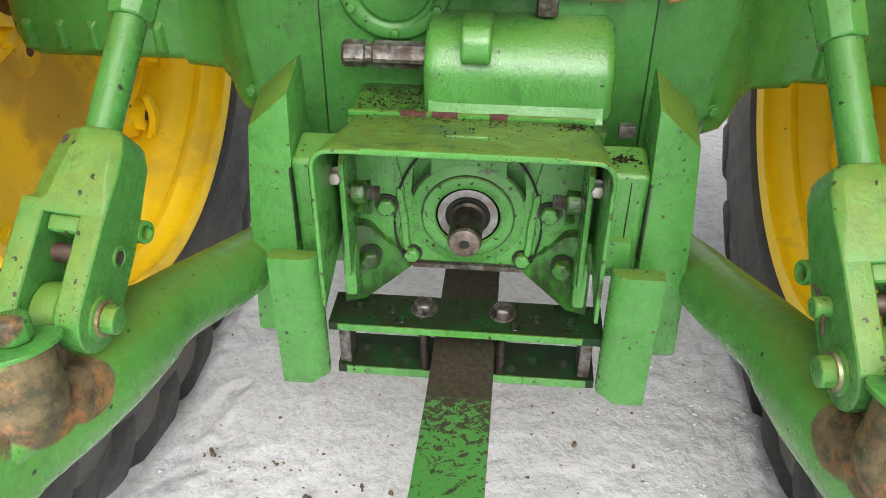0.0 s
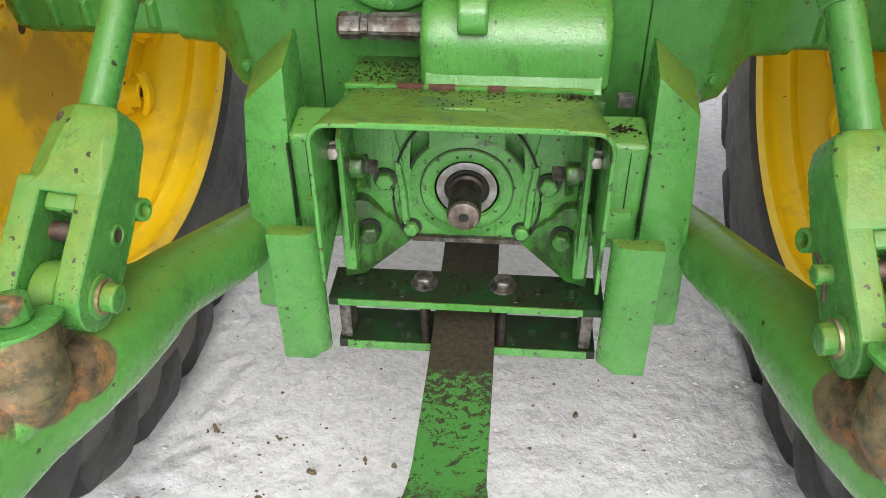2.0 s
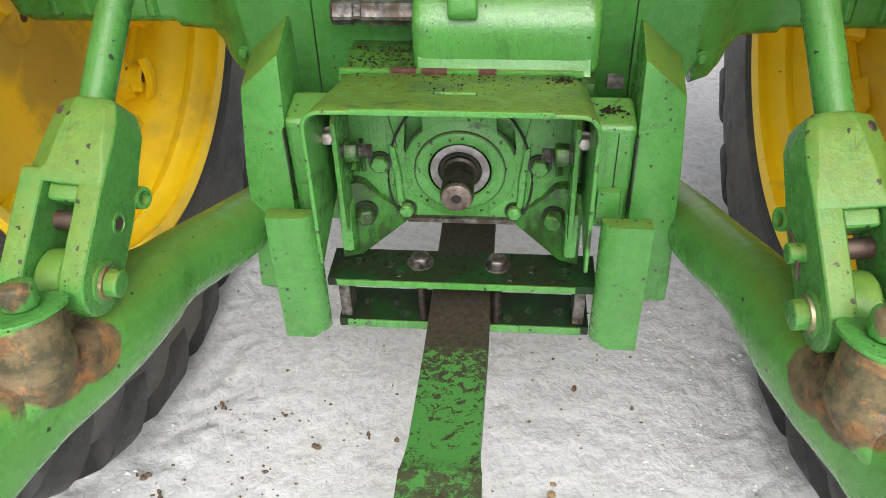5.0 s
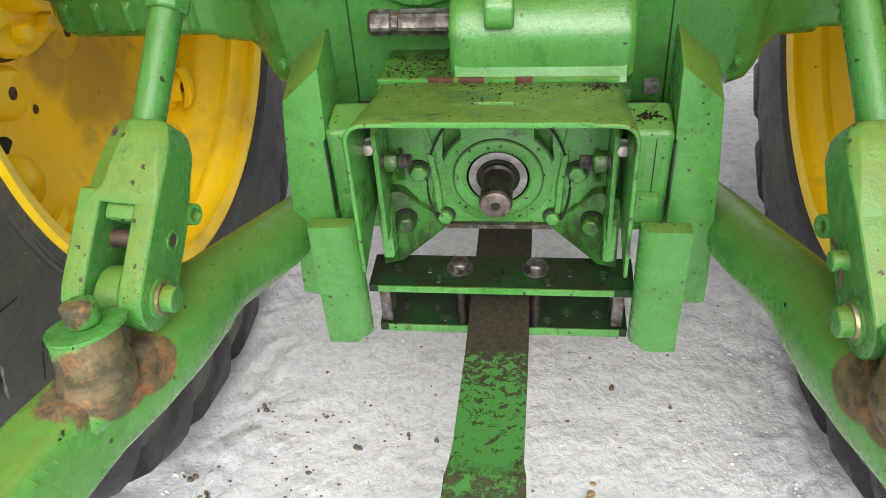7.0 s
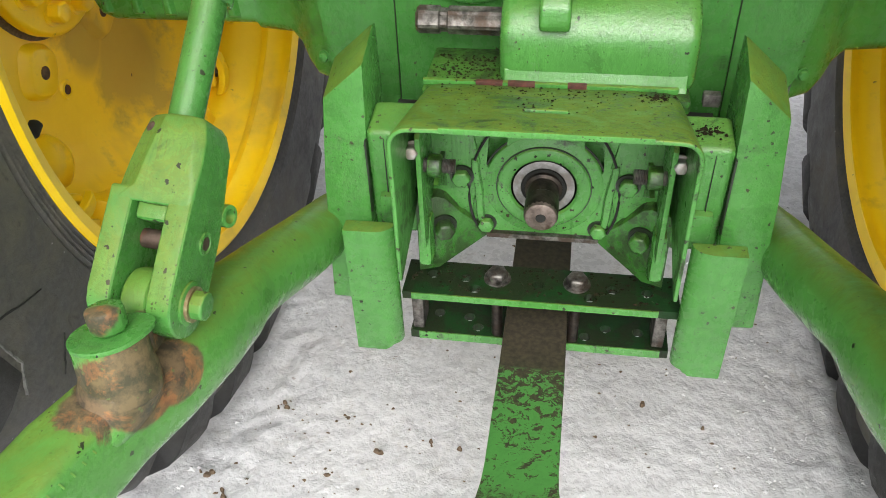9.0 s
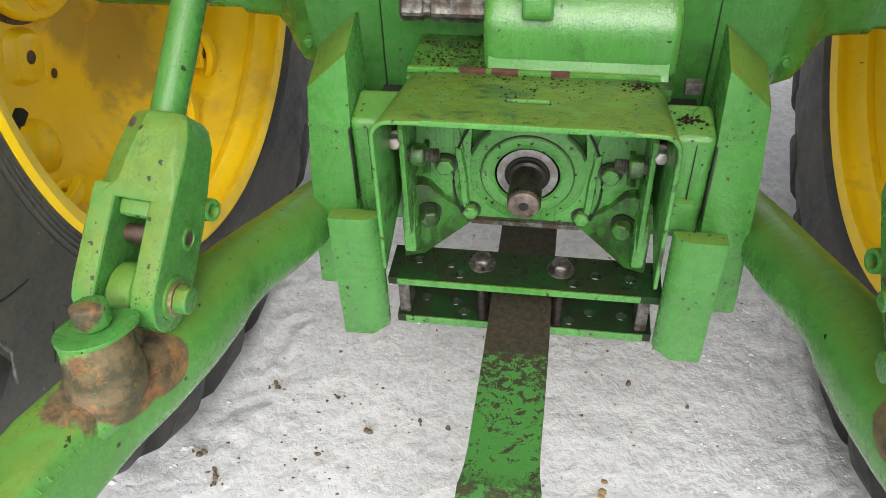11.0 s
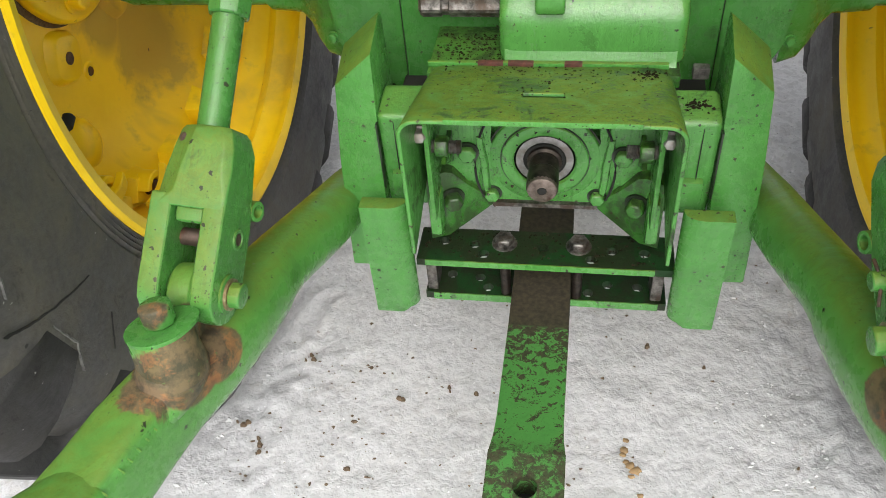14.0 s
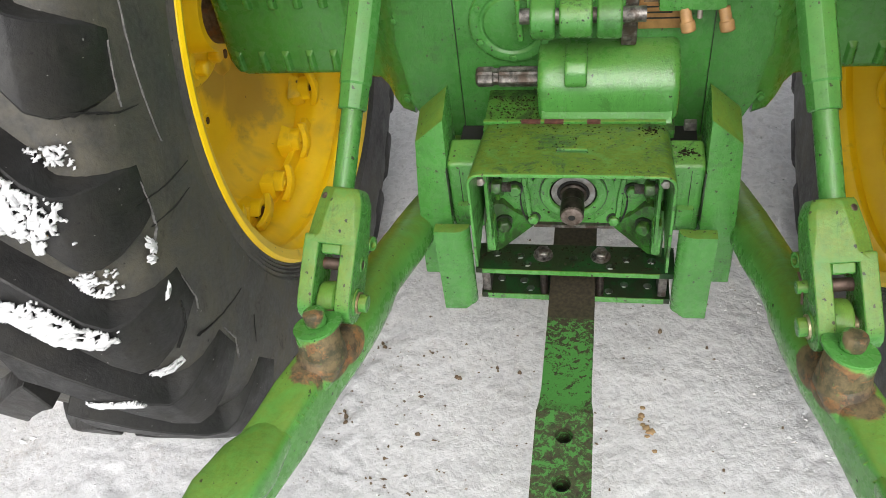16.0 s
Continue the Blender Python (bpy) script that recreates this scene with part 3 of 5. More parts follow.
    # embossed pads with holes, and rounded bulges, pressed into the disc
    for k in range(6):
        a = radians(244.5 + 60 * k)
        radial, tangent = Vector((0, math.cos(a), math.sin(a))), Vector((0, -math.sin(a), math.cos(a)))
        c = Vector((side * 0.7905, 0, 0)) + radial * 0.199
        bm = bmesh.new()
        for lift, w, h in ((0.002, 0.046, 0.046), (-0.014, 0.034, 0.036), (-0.015, 0.032, 0.034)):
            rowv = []
            for q in range(20):
                t = 2 * math.pi * q / 20
                cu, cv = math.cos(t), math.sin(t)
                rowv.append(bm.verts.new(c + Vector((side * lift, 0, 0)) + tangent * (w * math.copysign(abs(cu) ** 0.6, cu)) + radial * (h * math.copysign(abs(cv) ** 0.6, cv))))
            if lift > 0:
                last = rowv
                continue
            for q in range(20):
                bm.faces.new((last[q], last[(q + 1) % 20], rowv[(q + 1) % 20], rowv[q]))
            last = rowv
        bm.faces.new(last)
        part("disc_pad", bm, YELLOW, wheel, smooth=60)
        part("pad_hole", turned([(0, 0.0105), (0.0012, 0.0105)], c + Vector((-side * 0.015, 0, 0)), (-side, 0, 0), 20), RUST, wheel, "dark bolt hole")
        if k % 2 == 0:
            a2 = radians(244 + 60 * k)
            c2 = Vector((side * 0.785, 0.345 * math.cos(a2), 0.345 * math.sin(a2)))
            part("disc_bulge", turned([(0, 0.052), (0.012, 0.048), (0.024, 0.038), (0.031, 0.022), (0.0335, 0.004)], c2, (-side, 0, 0), 28), YELLOW, wheel, smooth=80)
    for r, ang, size, m in ((0.239, 262, 0.010, RUST), (0.239, 82, 0.010, RUST)):
        a = radians(ang)
        part("sight_slot", turned([(0, size * 1.7), (0.004, size * 1.5), (0.004, size), (0.001, size * 0.9)], (side * 0.7895, r * math.cos(a), r * math.sin(a)), (-side, 0, 0), 16), YELLOW, wheel)
        part("slot_hole", turned([(0, size * 0.8), (0.0025, size * 0.8)], (side * 0.7885, r * math.cos(a), r * math.sin(a)), (-side, 0, 0), 12), m, wheel, "rusty slot")
    # valve stem with its cap, standing in from the rim
    a = radians(200.3 if side < 0 else 20.3)
    stem = Vector((0, math.cos(a), math.sin(a)))
    part("valve_stem", turned([(0, 0.008), (0.012, 0.0060), (0.020, 0.0056), (0.084, 0.0056), (0.088, 0.0085), (0.104, 0.0085), (0.107, 0.005)], stem * 0.450 + Vector((side * 0.622, 0, 0)), -stem + Vector((side * 0.08, 0, 0)), 16), BLACK, wheel, "black rubber valve stem")
    # spiral rails on the rim's inside with clamps
    for k in range(6):
        a0 = 2 * math.pi * (k + 0.02) / 6
        bm = bmesh.new()
        rows = []
        n = 14
        for i in range(n):
            f = i / (n - 1)
            a = a0 + 0.92 * f
            x = 0.700 - 0.040 * f
            rows.append([bm.verts.new((side * (x + dx), r * math.cos(a), r * math.sin(a))) for dx, r in ((-0.009, 0.446), (-0.007, 0.412), (0.007, 0.412), (0.009, 0.446))])
        for p, q in zip(rows, rows[1:]):
            for m in range(4):
                bm.faces.new((p[m], p[(m + 1) % 4], q[(m + 1) % 4], q[m]))
        bm.faces.new(rows[0])
        bm.faces.new(rows[-1][::-1])
        part("rim_rail", bm, YELLOW, wheel, "pale yellow spiral rail on the rim", bevel=0.002, segments=1)
    # clamps that hold the disc to the rails: a cast foot, an open hook and a slanting bar over the bolt
    for k in range(18):
        a = 2 * math.pi * (k + 0.19) / 18
        c, s = math.cos(a), math.sin(a)
        radial, tangent = Vector((0, c, s)), Vector((0, -s, c))
        axial = Vector((-side, 0, 0))
        base = Vector((side * 0.684, 0, 0)) + radial * 0.408

        def at(u, v, w):
            return base + (tangent * u - radial * v) * 1.15 + axial * (w * 1.1)

        bm = bmesh.new()
        low = [bm.verts.new(at(u, v, -0.012)) for u, v in ((-0.030, -0.022), (0.026, -0.024), (0.024, 0.026), (-0.028, 0.022))]
        top = [bm.verts.new(at(u, v, 0.014)) for u, v in ((-0.024, -0.018), (0.020, -0.020), (0.018, 0.020), (-0.022, 0.017))]
        bm.faces.new(top)
        for i in range(4):
            bm.faces.new((low[i], low[(i + 1) % 4], top[(i + 1) % 4], top[i]))
        part("rim_clamp", bm, YELLOW, wheel, bevel=0.003, segments=2)
        bm = bmesh.new()
        rows = []
        for i in range(9):
            t = radians(-70 + 250 * i / 8)
            mid = at(0.004 + 0.020 * math.cos(t), 0.021 * math.sin(t) - 0.002, 0.022)
            away = (tangent * math.cos(t) - radial * math.sin(t))
            rows.append([bm.verts.new(mid + away * u + axial * w) for u, w in ((-0.006, -0.016), (0.007, -0.016), (0.007, 0.010), (-0.006, 0.010))])
        for p, q in zip(rows, rows[1:]):
            for m in range(4):
                bm.faces.new((p[m], p[(m + 1) % 4], q[(m + 1) % 4], q[m]))
        bm.faces.new(rows[0])
        bm.faces.new(rows[-1][::-1])
        part("clamp_hook", bm, YELLOW, wheel, bevel=0.002, segments=1)
        bm = bmesh.new()
        rows = []
        for i in range(6):
            f = i / 5
            mid = at(-0.022 + 0.050 * f, -0.024 + 0.050 * f, 0.032 + 0.010 * math.sin(math.pi * f))
            rows.append([bm.verts.new(mid + (tangent + radial) * u + axial * w) for u, w in ((-0.0075, -0.008), (0.0075, -0.008), (0.0075, 0.006), (-0.0075, 0.006))])
        for p, q in zip(rows, rows[1:]):
            for m in range(4):
                bm.faces.new((p[m], p[(m + 1) % 4], q[(m + 1) % 4], q[m]))
        bm.faces.new(rows[0])
        bm.faces.new(rows[-1][::-1])
        part("clamp_bar", bm, YELLOW, wheel, bevel=0.002, segments=1)
        bolt(wheel, at(0.008, 0.0, 0.012), axial, 0.012, 0.018, RUST if k % 3 == 0 else YELLOW, name="clamp_bolt")
    return wheel


wheels = [rear_wheel(-1), rear_wheel(1)]


def tyre_face(a, r):
    """A place on the inner side of the left wheel's tyre: angle in degrees, radius."""
    rows = [(w, q) for w, q in TYRE_HALF if q >= 0.486]
    for (w0, r0), (w1, r1) in zip(rows, rows[1:]):
        if r0 <= r <= r1:
            w = w0 + (w1 - w0) * (r - r0) / (r1 - r0)
    if r > 0.66:
        for (w0, r0, t0, h0), (w1, r1, t1, h1) in zip(LUG, LUG[1:]):
            if r0 <= r <= r1:
                w = max(w, w0 + (w1 - w0) * (r - r0) / (r1 - r0))
    return Vector((-MID_TREAD + w, r * math.cos(radians(a)), r * math.sin(radians(a))))


def tyre_line(name, nodes, width, material, label, seed, proud=0.0012, wander=0.003):
    """A thin uneven line along the tyre's side through nodes of (angle, radius)."""
    rnd = random.Random(seed)
    bm = bmesh.new()
    rows = []
    n = 8
    for (a0, r0), (a1, r1) in zip(nodes, nodes[1:]):
        for i in range(n):
            f = i / n
            rows.append((a0 + (a1 - a0) * f, r0 + (r1 - r0) * f))
    rows.append(nodes[-1])
    pts = [tyre_face(a, r + rnd.uniform(-wander, wander) * 0.5) for a, r in rows]
    strips = []
    for i, p in enumerate(pts):
        ahead = (pts[min(i + 1, len(pts) - 1)] - pts[max(i - 1, 0)]).normalized()
        across = ahead.cross(Vector((1, 0, 0))).normalized()
        w = width * (0.25 + 0.75 * math.sin(math.pi * (i + 0.3) / (len(pts) - 0.4))) * rnd.uniform(0.6, 1.2)
        strips.append([bm.verts.new(p + across * u + Vector((d, 0, 0))) for u, d in ((-w, -0.004), (-w * 0.6, proud), (w * 0.6, proud), (w, -0.004))])
    for p, q in zip(strips, strips[1:]):
        for m in range(3):
            bm.faces.new((p[m], p[m + 1], q[m + 1], q[m]))
    return part(name, bm, material, wheels[0], label, smooth=0)


for i, nodes in enumerate((((160.7, 0.629), (160.5, 0.672), (159.5, 0.716), (158.7, 0.749)), ((171.9, 0.551), (171.4, 0.623), (170.2, 0.692)), ((175.2, 0.567), (174.9, 0.615), (173.8, 0.675)),
                           ((198.6, 0.579), (194.5, 0.646), (190.9, 0.700)), ((184.5, 0.690), (187.5, 0.705), (188.5, 0.735)), ((205.0, 0.60), (207.5, 0.64)))):
    tyre_line("sidewall_crack", nodes, 0.0019, BLACK, "black crack in the rubber", i)
for i, nodes in enumerate((((148.0, 0.637), (150.0, 0.634), (157.4, 0.621), (166.3, 0.600)), ((153.3, 0.667), (156.6, 0.667), (160.1, 0.665)), ((168.4, 0.668), (172.0, 0.664), (174.5, 0.668), (175.5, 0.684)),
                           ((182.4, 0.664), (187.0, 0.660), (188.6, 0.670)), ((196.0, 0.655), (200.5, 0.655), (203.0, 0.680)))):
    tyre_line("mould_ridge", nodes, 0.0021, SCUFF, "pale scuffed mould ridge", 20 + i, 0.0022, 0.001)



def axle_housing(side):
    """A box-shaped casting: flat rear face with two rows of ribs, rounded outer end, inner end that flares to the case."""
    def section(x, rear, low, high, r=0.016):
        """Rounded rectangle in y and z at x."""
        pts = []
        for cy, cz, start in ((rear + r, low + r, 180), (1.34 - r, low + r, 270), (1.34 - r, high - r, 0), (rear + r, high - r, 90)):
            for i in range(5):
                a = radians(start + 90 * i / 4)
                pts.append((side * x, cy + r * math.cos(a), cz + r * math.sin(a)))
        return pts
    bm = bmesh.new()
    rows = []
    for x, rear, low, high in ((0.298, 1.034, 0.640, 1.10), (0.322, 1.038, 0.648, 1.09), (0.336, 1.050, 0.660, 1.08), (0.350, 1.068, 0.678, 1.06), (0.366, 1.080, 0.689, 1.04), (0.414, 1.084, 0.691, 1.02), (0.418, 1.081, 0.700, 1.02),
                               (0.630, 1.079, 0.700, 1.00), (0.648, 1.081, 0.706, 0.99), (0.659, 1.087, 0.722, 0.98), (0.666, 1.100, 0.748, 0.96)):
        rows.append([bm.verts.new(p) for p in section(x, rear, low, high)])
    for p, q in zip(rows, rows[1:]):
        for m in range(20):
            bm.faces.new((p[m], p[(m + 1) % 20], q[(m + 1) % 20], q[m]))
    bm.faces.new(rows[0])
    bm.faces.new(rows[-1][::-1])
    ax = part("axle_housing", bm, GREEN_SHADE, tractor, "green cast axle housing with short ribs", smooth=40)
    # raised ribs with slanting flanks
    for foot_at, head_at in (((1.0795, 0.713), (1.0795, 0.758)), ((1.0795, 0.842), (1.0795, 0.900))):
        out = Vector((0, -1, 0))
        for k in range(5):
            x = 0.447 + 0.047 * k
            rib = bmesh.new()
            a, b = Vector((0, *foot_at)), Vector((0, *head_at))
            along = (b - a).normalized()
            foot = [rib.verts.new(p + Vector((side * (x + u), 0, 0)) - out * 0.002) for p, u in ((a, -0.010), (a, 0.010), (b, 0.009), (b, -0.008))]
            top = [rib.verts.new(p + Vector((side * (x + u), 0, 0)) + out * 0.008) for p, u in ((a + along * 0.004, -0.005), (a + along * 0.004, 0.005), (b - along * 0.008, 0.004), (b - along * 0.008, -0.004))]
            rib.faces.new(top)
            for i in range(4):
                rib.faces.new((foot[i], foot[(i + 1) % 4], top[(i + 1) % 4], top[i]))
            part("housing_rib", rib, GREEN_SHADE, ax, bevel=0.003, segments=3)
    part("axle_shaft", turned([(0, 0.06), (0.10, 0.06)], (side * 0.655, AXLE_Y, AXLE_Z), (side, 0, 0), 32), RUST, ax, "rusty axle shaft")
    return ax


for side in (-1, 1):
    axle_housing(side)

# rear case: flat back with waisted lower corners
case = [(-0.300, 0.68), (-0.265, 0.60), (0.265, 0.60), (0.300, 0.68), (0.312, 0.80), (0.300, 1.12), (-0.300, 1.12), (-0.312, 0.80)]
case_ob = part("transmission_case", prism(case, 1.02, 1.24, "y"), GREEN_CLEAN_SHADED, tractor, "smooth green painted transmission case", bevel=0.012)
for side in (-1, 1):
    # flange web where the axle trumpet meets the case
    part("axle_flange", prism([(1.045, 0.70), (1.03, 0.80), (1.03, 1.10), (1.26, 1.10), (1.26, 0.64), (1.07, 0.635)], side * 0.295, side * 0.318, "x"), GREEN_SHADE, tractor, bevel=0.006)
    for z in (0.685, 0.845, 0.93):
        bolt(case_ob, (side * 0.306, 1.029, z), (side * 0.25, -1, 0), 0.007, 0.006, GREEN_CLEAN_SHADED)
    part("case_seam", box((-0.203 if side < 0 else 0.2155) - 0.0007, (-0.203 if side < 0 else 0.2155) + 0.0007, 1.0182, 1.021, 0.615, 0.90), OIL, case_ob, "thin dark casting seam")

# round inspection cover
cover = part("round_cover", turned([(0, 0.073), (0.008, 0.072), (0.010, 0.069), (0.010, 0.056), (0.006, 0.053), (0.006, 0.049), (0.011, 0.046), (0.011, 0.01)], (-0.106, 1.021, 0.842), (0, -1, 0), 56), GREEN_CLEAN_SHADED, tractor, "round green inspection cover", bevel=0.0006, segments=1)
for k in range(6):
    a = 2 * math.pi * k / 6 - math.pi / 2
    bolt(cover, (-0.106 + 0.062 * math.cos(a), 1.0115, 0.842 + 0.062 * math.sin(a)), (0, -1, 0), 0.0065, 0.005, GREEN_CLEAN_SHADED, washer=False)
part("ledge_arm", box(-0.105, -0.045, 1.004, 1.011, 0.838, 0.846), GREEN_CLEAN_SHADED, cover, bevel=0.002)

# upper power take-off box, a rounded casting
prof = [(0.930, 0.700), (0.930, 0.770), (0.955, 0.796), (0.990, 0.809), (1.03, 0.810), (1.03, 0.700)]
upper = part("upper_gearbox", prism(prof, -0.063, 0.166, "x"), GREEN_GLOSS, tractor, "rounded green cast gearbox", bevel=0.019, segments=5)
part("gearbox_fillet", prism([(0.917, 0.704), (0.923, 0.7075), (0.927, 0.714), (0.9305, 0.727), (0.945, 0.727), (0.945, 0.704)], -0.056, 0.156, "x"), GREEN_GLOSS, upper, smooth=60, bevel=0.004)
part("filler_boss", prism([(0.924, 0.776), (0.919, 0.786), (0.922, 0.806), (0.935, 0.818), (0.985, 0.822), (0.985, 0.776)], -0.017, 0.019, "x"), GREEN_GLOSS, upper, bevel=0.007, segments=3)


def spline(k):
    return 1.0 if k % 4 in (0, 1) else 0.86


stub = part("splined_stub_shaft", turned([(0, 0.0135), (0.004, 0.0168), (0.028, 0.0168), (0.030, 0.0142), (0.038, 0.0142), (0.040, 0.0168), (0.105, 0.0168)], (-0.166, 0.974, 0.766), (1, 0, 0), 24, flute=spline), STEEL, tractor, "worn splined steel stub shaft", smooth=20)

# lower power take-off housing below the upper box
house = part("pto_housing", prism([(-0.150, 0.704), (-0.158, 0.66), (-0.140, 0.60), (-0.066, 0.536), (0.066, 0.536), (0.140, 0.60), (0.158, 0.66), (0.150, 0.704)], 0.884, 1.03, "y"), GREEN_CAST, tractor, "green cast housing", bevel=0.004)
part("housing_ledge", box(-0.152, 0.160, 0.905, 1.025, 0.690, 0.7075), GREEN_OILY, house, "oily dirty ledge", bevel=0.003)

# bearing plate with two cast pockets beside the flange
def pocket(s):
    pts = []
    for cx, cz, start in ((0.052, 0.638, 180), (0.063, 0.636, 270), (0.060, 0.676, 0), (0.050, 0.680, 90)):
        for i in range(4):
            a = radians(start + 30 * i)
            pts.append((s * (cx + 0.006 * math.cos(a)), cz + 0.006 * math.sin(a)))
    return pts


def build_bearing_plate():
    bm = bmesh.new()
    outer = [(-0.150, 0.698), (-0.152, 0.600), (-0.118, 0.590), (-0.098, 0.566), (-0.070, 0.5385), (0.070, 0.5385), (0.098, 0.566), (0.118, 0.590), (0.152, 0.600), (0.150, 0.698)]
    edges = []
    for loop in (outer, pocket(-1), pocket(1)):
        vs = [bm.verts.new((x, 0.8625, z)) for x, z in loop]
        edges += [bm.edges.new((vs[k], vs[(k + 1) % len(vs)])) for k in range(len(vs))]
    bmesh.ops.triangle_fill(bm, use_beauty=True, use_dissolve=False, edges=edges)
    made = bmesh.ops.extrude_face_region(bm, geom=list(bm.faces))
    for v in [g for g in made["geom"] if isinstance(g, bmesh.types.BMVert)]:
        v.co.y = 0.8845
    return part("bearing_plate", bm, GREEN_CAST, house, "green cast bearing plate with two pockets", smooth=30)


build_bearing_plate()

# flange round the output shaft
C = (0, 0.608)
part("bearing_flange", turned([(0, 0.072), (0.004, 0.070), (0.004, 0.057), (0.009, 0.055), (0.009, 0.041), (0.003, 0.0385), (0.003, 0.01)], (C[0], 0.866, C[1]), (0, -1, 0), 64), GREEN_CAST, house, "round green bearing flange", bevel=0.0006, segments=1)
part("seal_ring", turned([(0, 0.0375), (0.003, 0.0375), (0.0035, 0.0365), (0.0035, 0.0275), (0.001, 0.0265), (0.001, 0.01)], (C[0], 0.8645, C[1]), (0, -1, 0), 64), RING, house, "bright steel seal ring")
part("seal_lip", turned([(0, 0.0268), (0.0030, 0.0262), (0.0030, 0.0185), (0.0, 0.018)], (C[0], 0.8635, C[1]), (0, -1, 0), 48), BLACK, house, "black rubber seal lip")
part("output_shaft", turned([(0, 0.0225), (0.010, 0.0225), (0.012, 0.0190), (0.030, 0.0190), (0.033, 0.0182), (0.036, 0.0200), (0.060, 0.0200), (0.0640, 0.0180)], (C[0], 0.8655, C[1]), (0, -1, 0), 48, flute=lambda k: 1.0 if k % 2 else 0.985), SHAFT, house, "dark greasy output shaft", smooth=30)
part("shaft_end", turned([(0.0600, 0.0198), (0.0645, 0.0182), (0.0660, 0.0160), (0.0662, 0.0060), (0.058, 0.0050)], (C[0], 0.8655, C[1]), (0, -1, 0), 48), TAN, house, "worn brown shaft end")
part("centre_hole", turned([(0.0655, 0.0058), (0.0664, 0.0052)], (C[0], 0.8655, C[1]), (0, -1, 0), 20), BLACK, house, "dark centre hole")
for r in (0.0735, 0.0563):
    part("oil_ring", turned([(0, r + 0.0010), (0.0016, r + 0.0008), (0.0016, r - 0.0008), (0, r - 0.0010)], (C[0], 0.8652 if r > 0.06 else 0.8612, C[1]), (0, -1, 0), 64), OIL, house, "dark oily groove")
# curved ribs and oily joint lines either side of the flange
for s in (-1, 1):
    bm = bmesh.new()
    rows = []
    for i in range(13):
        a = math.pi / 2 - s * (1.15 + 1.02 * i / 12)
        rad = 0.078 + 0.012 * (1 - math.sin(math.pi * i / 12))
        row = []
        for dr, y in ((-0.006, 0.868), (-0.004, 0.855), (0.004, 0.855), (0.008, 0.868)):
            row.append(bm.verts.new(((rad + dr) * math.cos(a), y, 0.608 + (rad + dr) * math.sin(a))))
        rows.append(row)
    for p, q in zip(rows, rows[1:]):
        for m in range(3):
            bm.faces.new((p[m], p[m + 1], q[m + 1], q[m]))
    bm.faces.new(rows[0])
    bm.faces.new(rows[-1][::-1])
    part("flange_rib", bm, GREEN_CAST, house, bevel=0.002)
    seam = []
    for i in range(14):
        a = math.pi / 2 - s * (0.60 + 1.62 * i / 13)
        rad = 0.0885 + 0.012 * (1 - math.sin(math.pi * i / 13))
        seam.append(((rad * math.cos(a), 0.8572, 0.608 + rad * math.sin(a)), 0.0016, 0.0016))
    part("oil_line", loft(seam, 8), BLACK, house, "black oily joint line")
    # bearing plate wing with its bolts
    part("housing_wing", prism([(s * 0.085, 0.575), (s * 0.150, 0.555), (s * 0.160, 0.690), (s * 0.086, 0.690), (s * 0.076, 0.64)], 0.858, 0.868, "y"), GREEN_CAST, house, bevel=0.003)
    bolt(house, (s * 0.098, 0.8565, 0.622), (0, -1, 0), 0.0115, 0.010, GREEN_CAST)
    bolt(house, (s * 0.069, 0.864, 0.549), (0, -1, 0), 0.0100, 0.010, GREEN_CAST)
    # support arm that slopes down to the side
    web = prism([(s * 0.064, 0.533), (s * 0.098, 0.570), (s * 0.118, 0.596), (s * 0.128, 0.600), (s * 0.152, 0.596), (s * 0.152, 0.488), (s * 0.128, 0.488)], 0.832, 0.866, "y")
    for v in web.verts:
        if v.co.y < 0.84:
            v.co.y = 0.863 - 0.36 * (abs(v.co.x) - 0.064)
    part("support_arm", web, GREEN_OILY, house, "oily green support arm", bevel=0.003)
    part("arm_foot", prism([(0.808, 0.518), (0.825, 0.504), (0.866, 0.504), (0.866, 0.580), (0.814, 0.580), (0.809, 0.555)], s * 0.131, s * 0.147, "x"), GREEN, house, bevel=0.005)
    bolt(house, (s * 0.120, 0.842, 0.556), (-s * 0.3, -1, 0), 0.0125, 0.016, GREEN_OILY, label="dirty hex bolt in green paint")
    # inner side plate with cross stud
    part("side_plate", prism([(0.790, 0.560), (0.788, 0.712), (0.80, 0.722), (0.866, 0.712), (0.866, 0.560)], s * 0.133, s * 0.139, "x"), GREEN, house, bevel=0.0015)
    part("gusset", prism([(0.866, 0.60), (0.866, 0.655), (0.80, 0.645)], s * 0.117, s * 0.123, "x"), GREEN_OILY, house, bevel=0.001)
    stud(house, (s * 0.140, 0.806, 0.668), (-s, 0, 0), 0.0085, 0.044, 0.0135, 0.012)
    bolt(house, (s * 0.143, 0.800, 0.692), (0, -1, 0.2), 0.008, 0.014, BRIGHT, name="plated_bolt", label="shiny plated bolt head")
part("wear_strip", box(-0.068, 0.070, 0.855, 0.868, 0.532, 0.5385), STEEL, house, "bare steel lower edge")


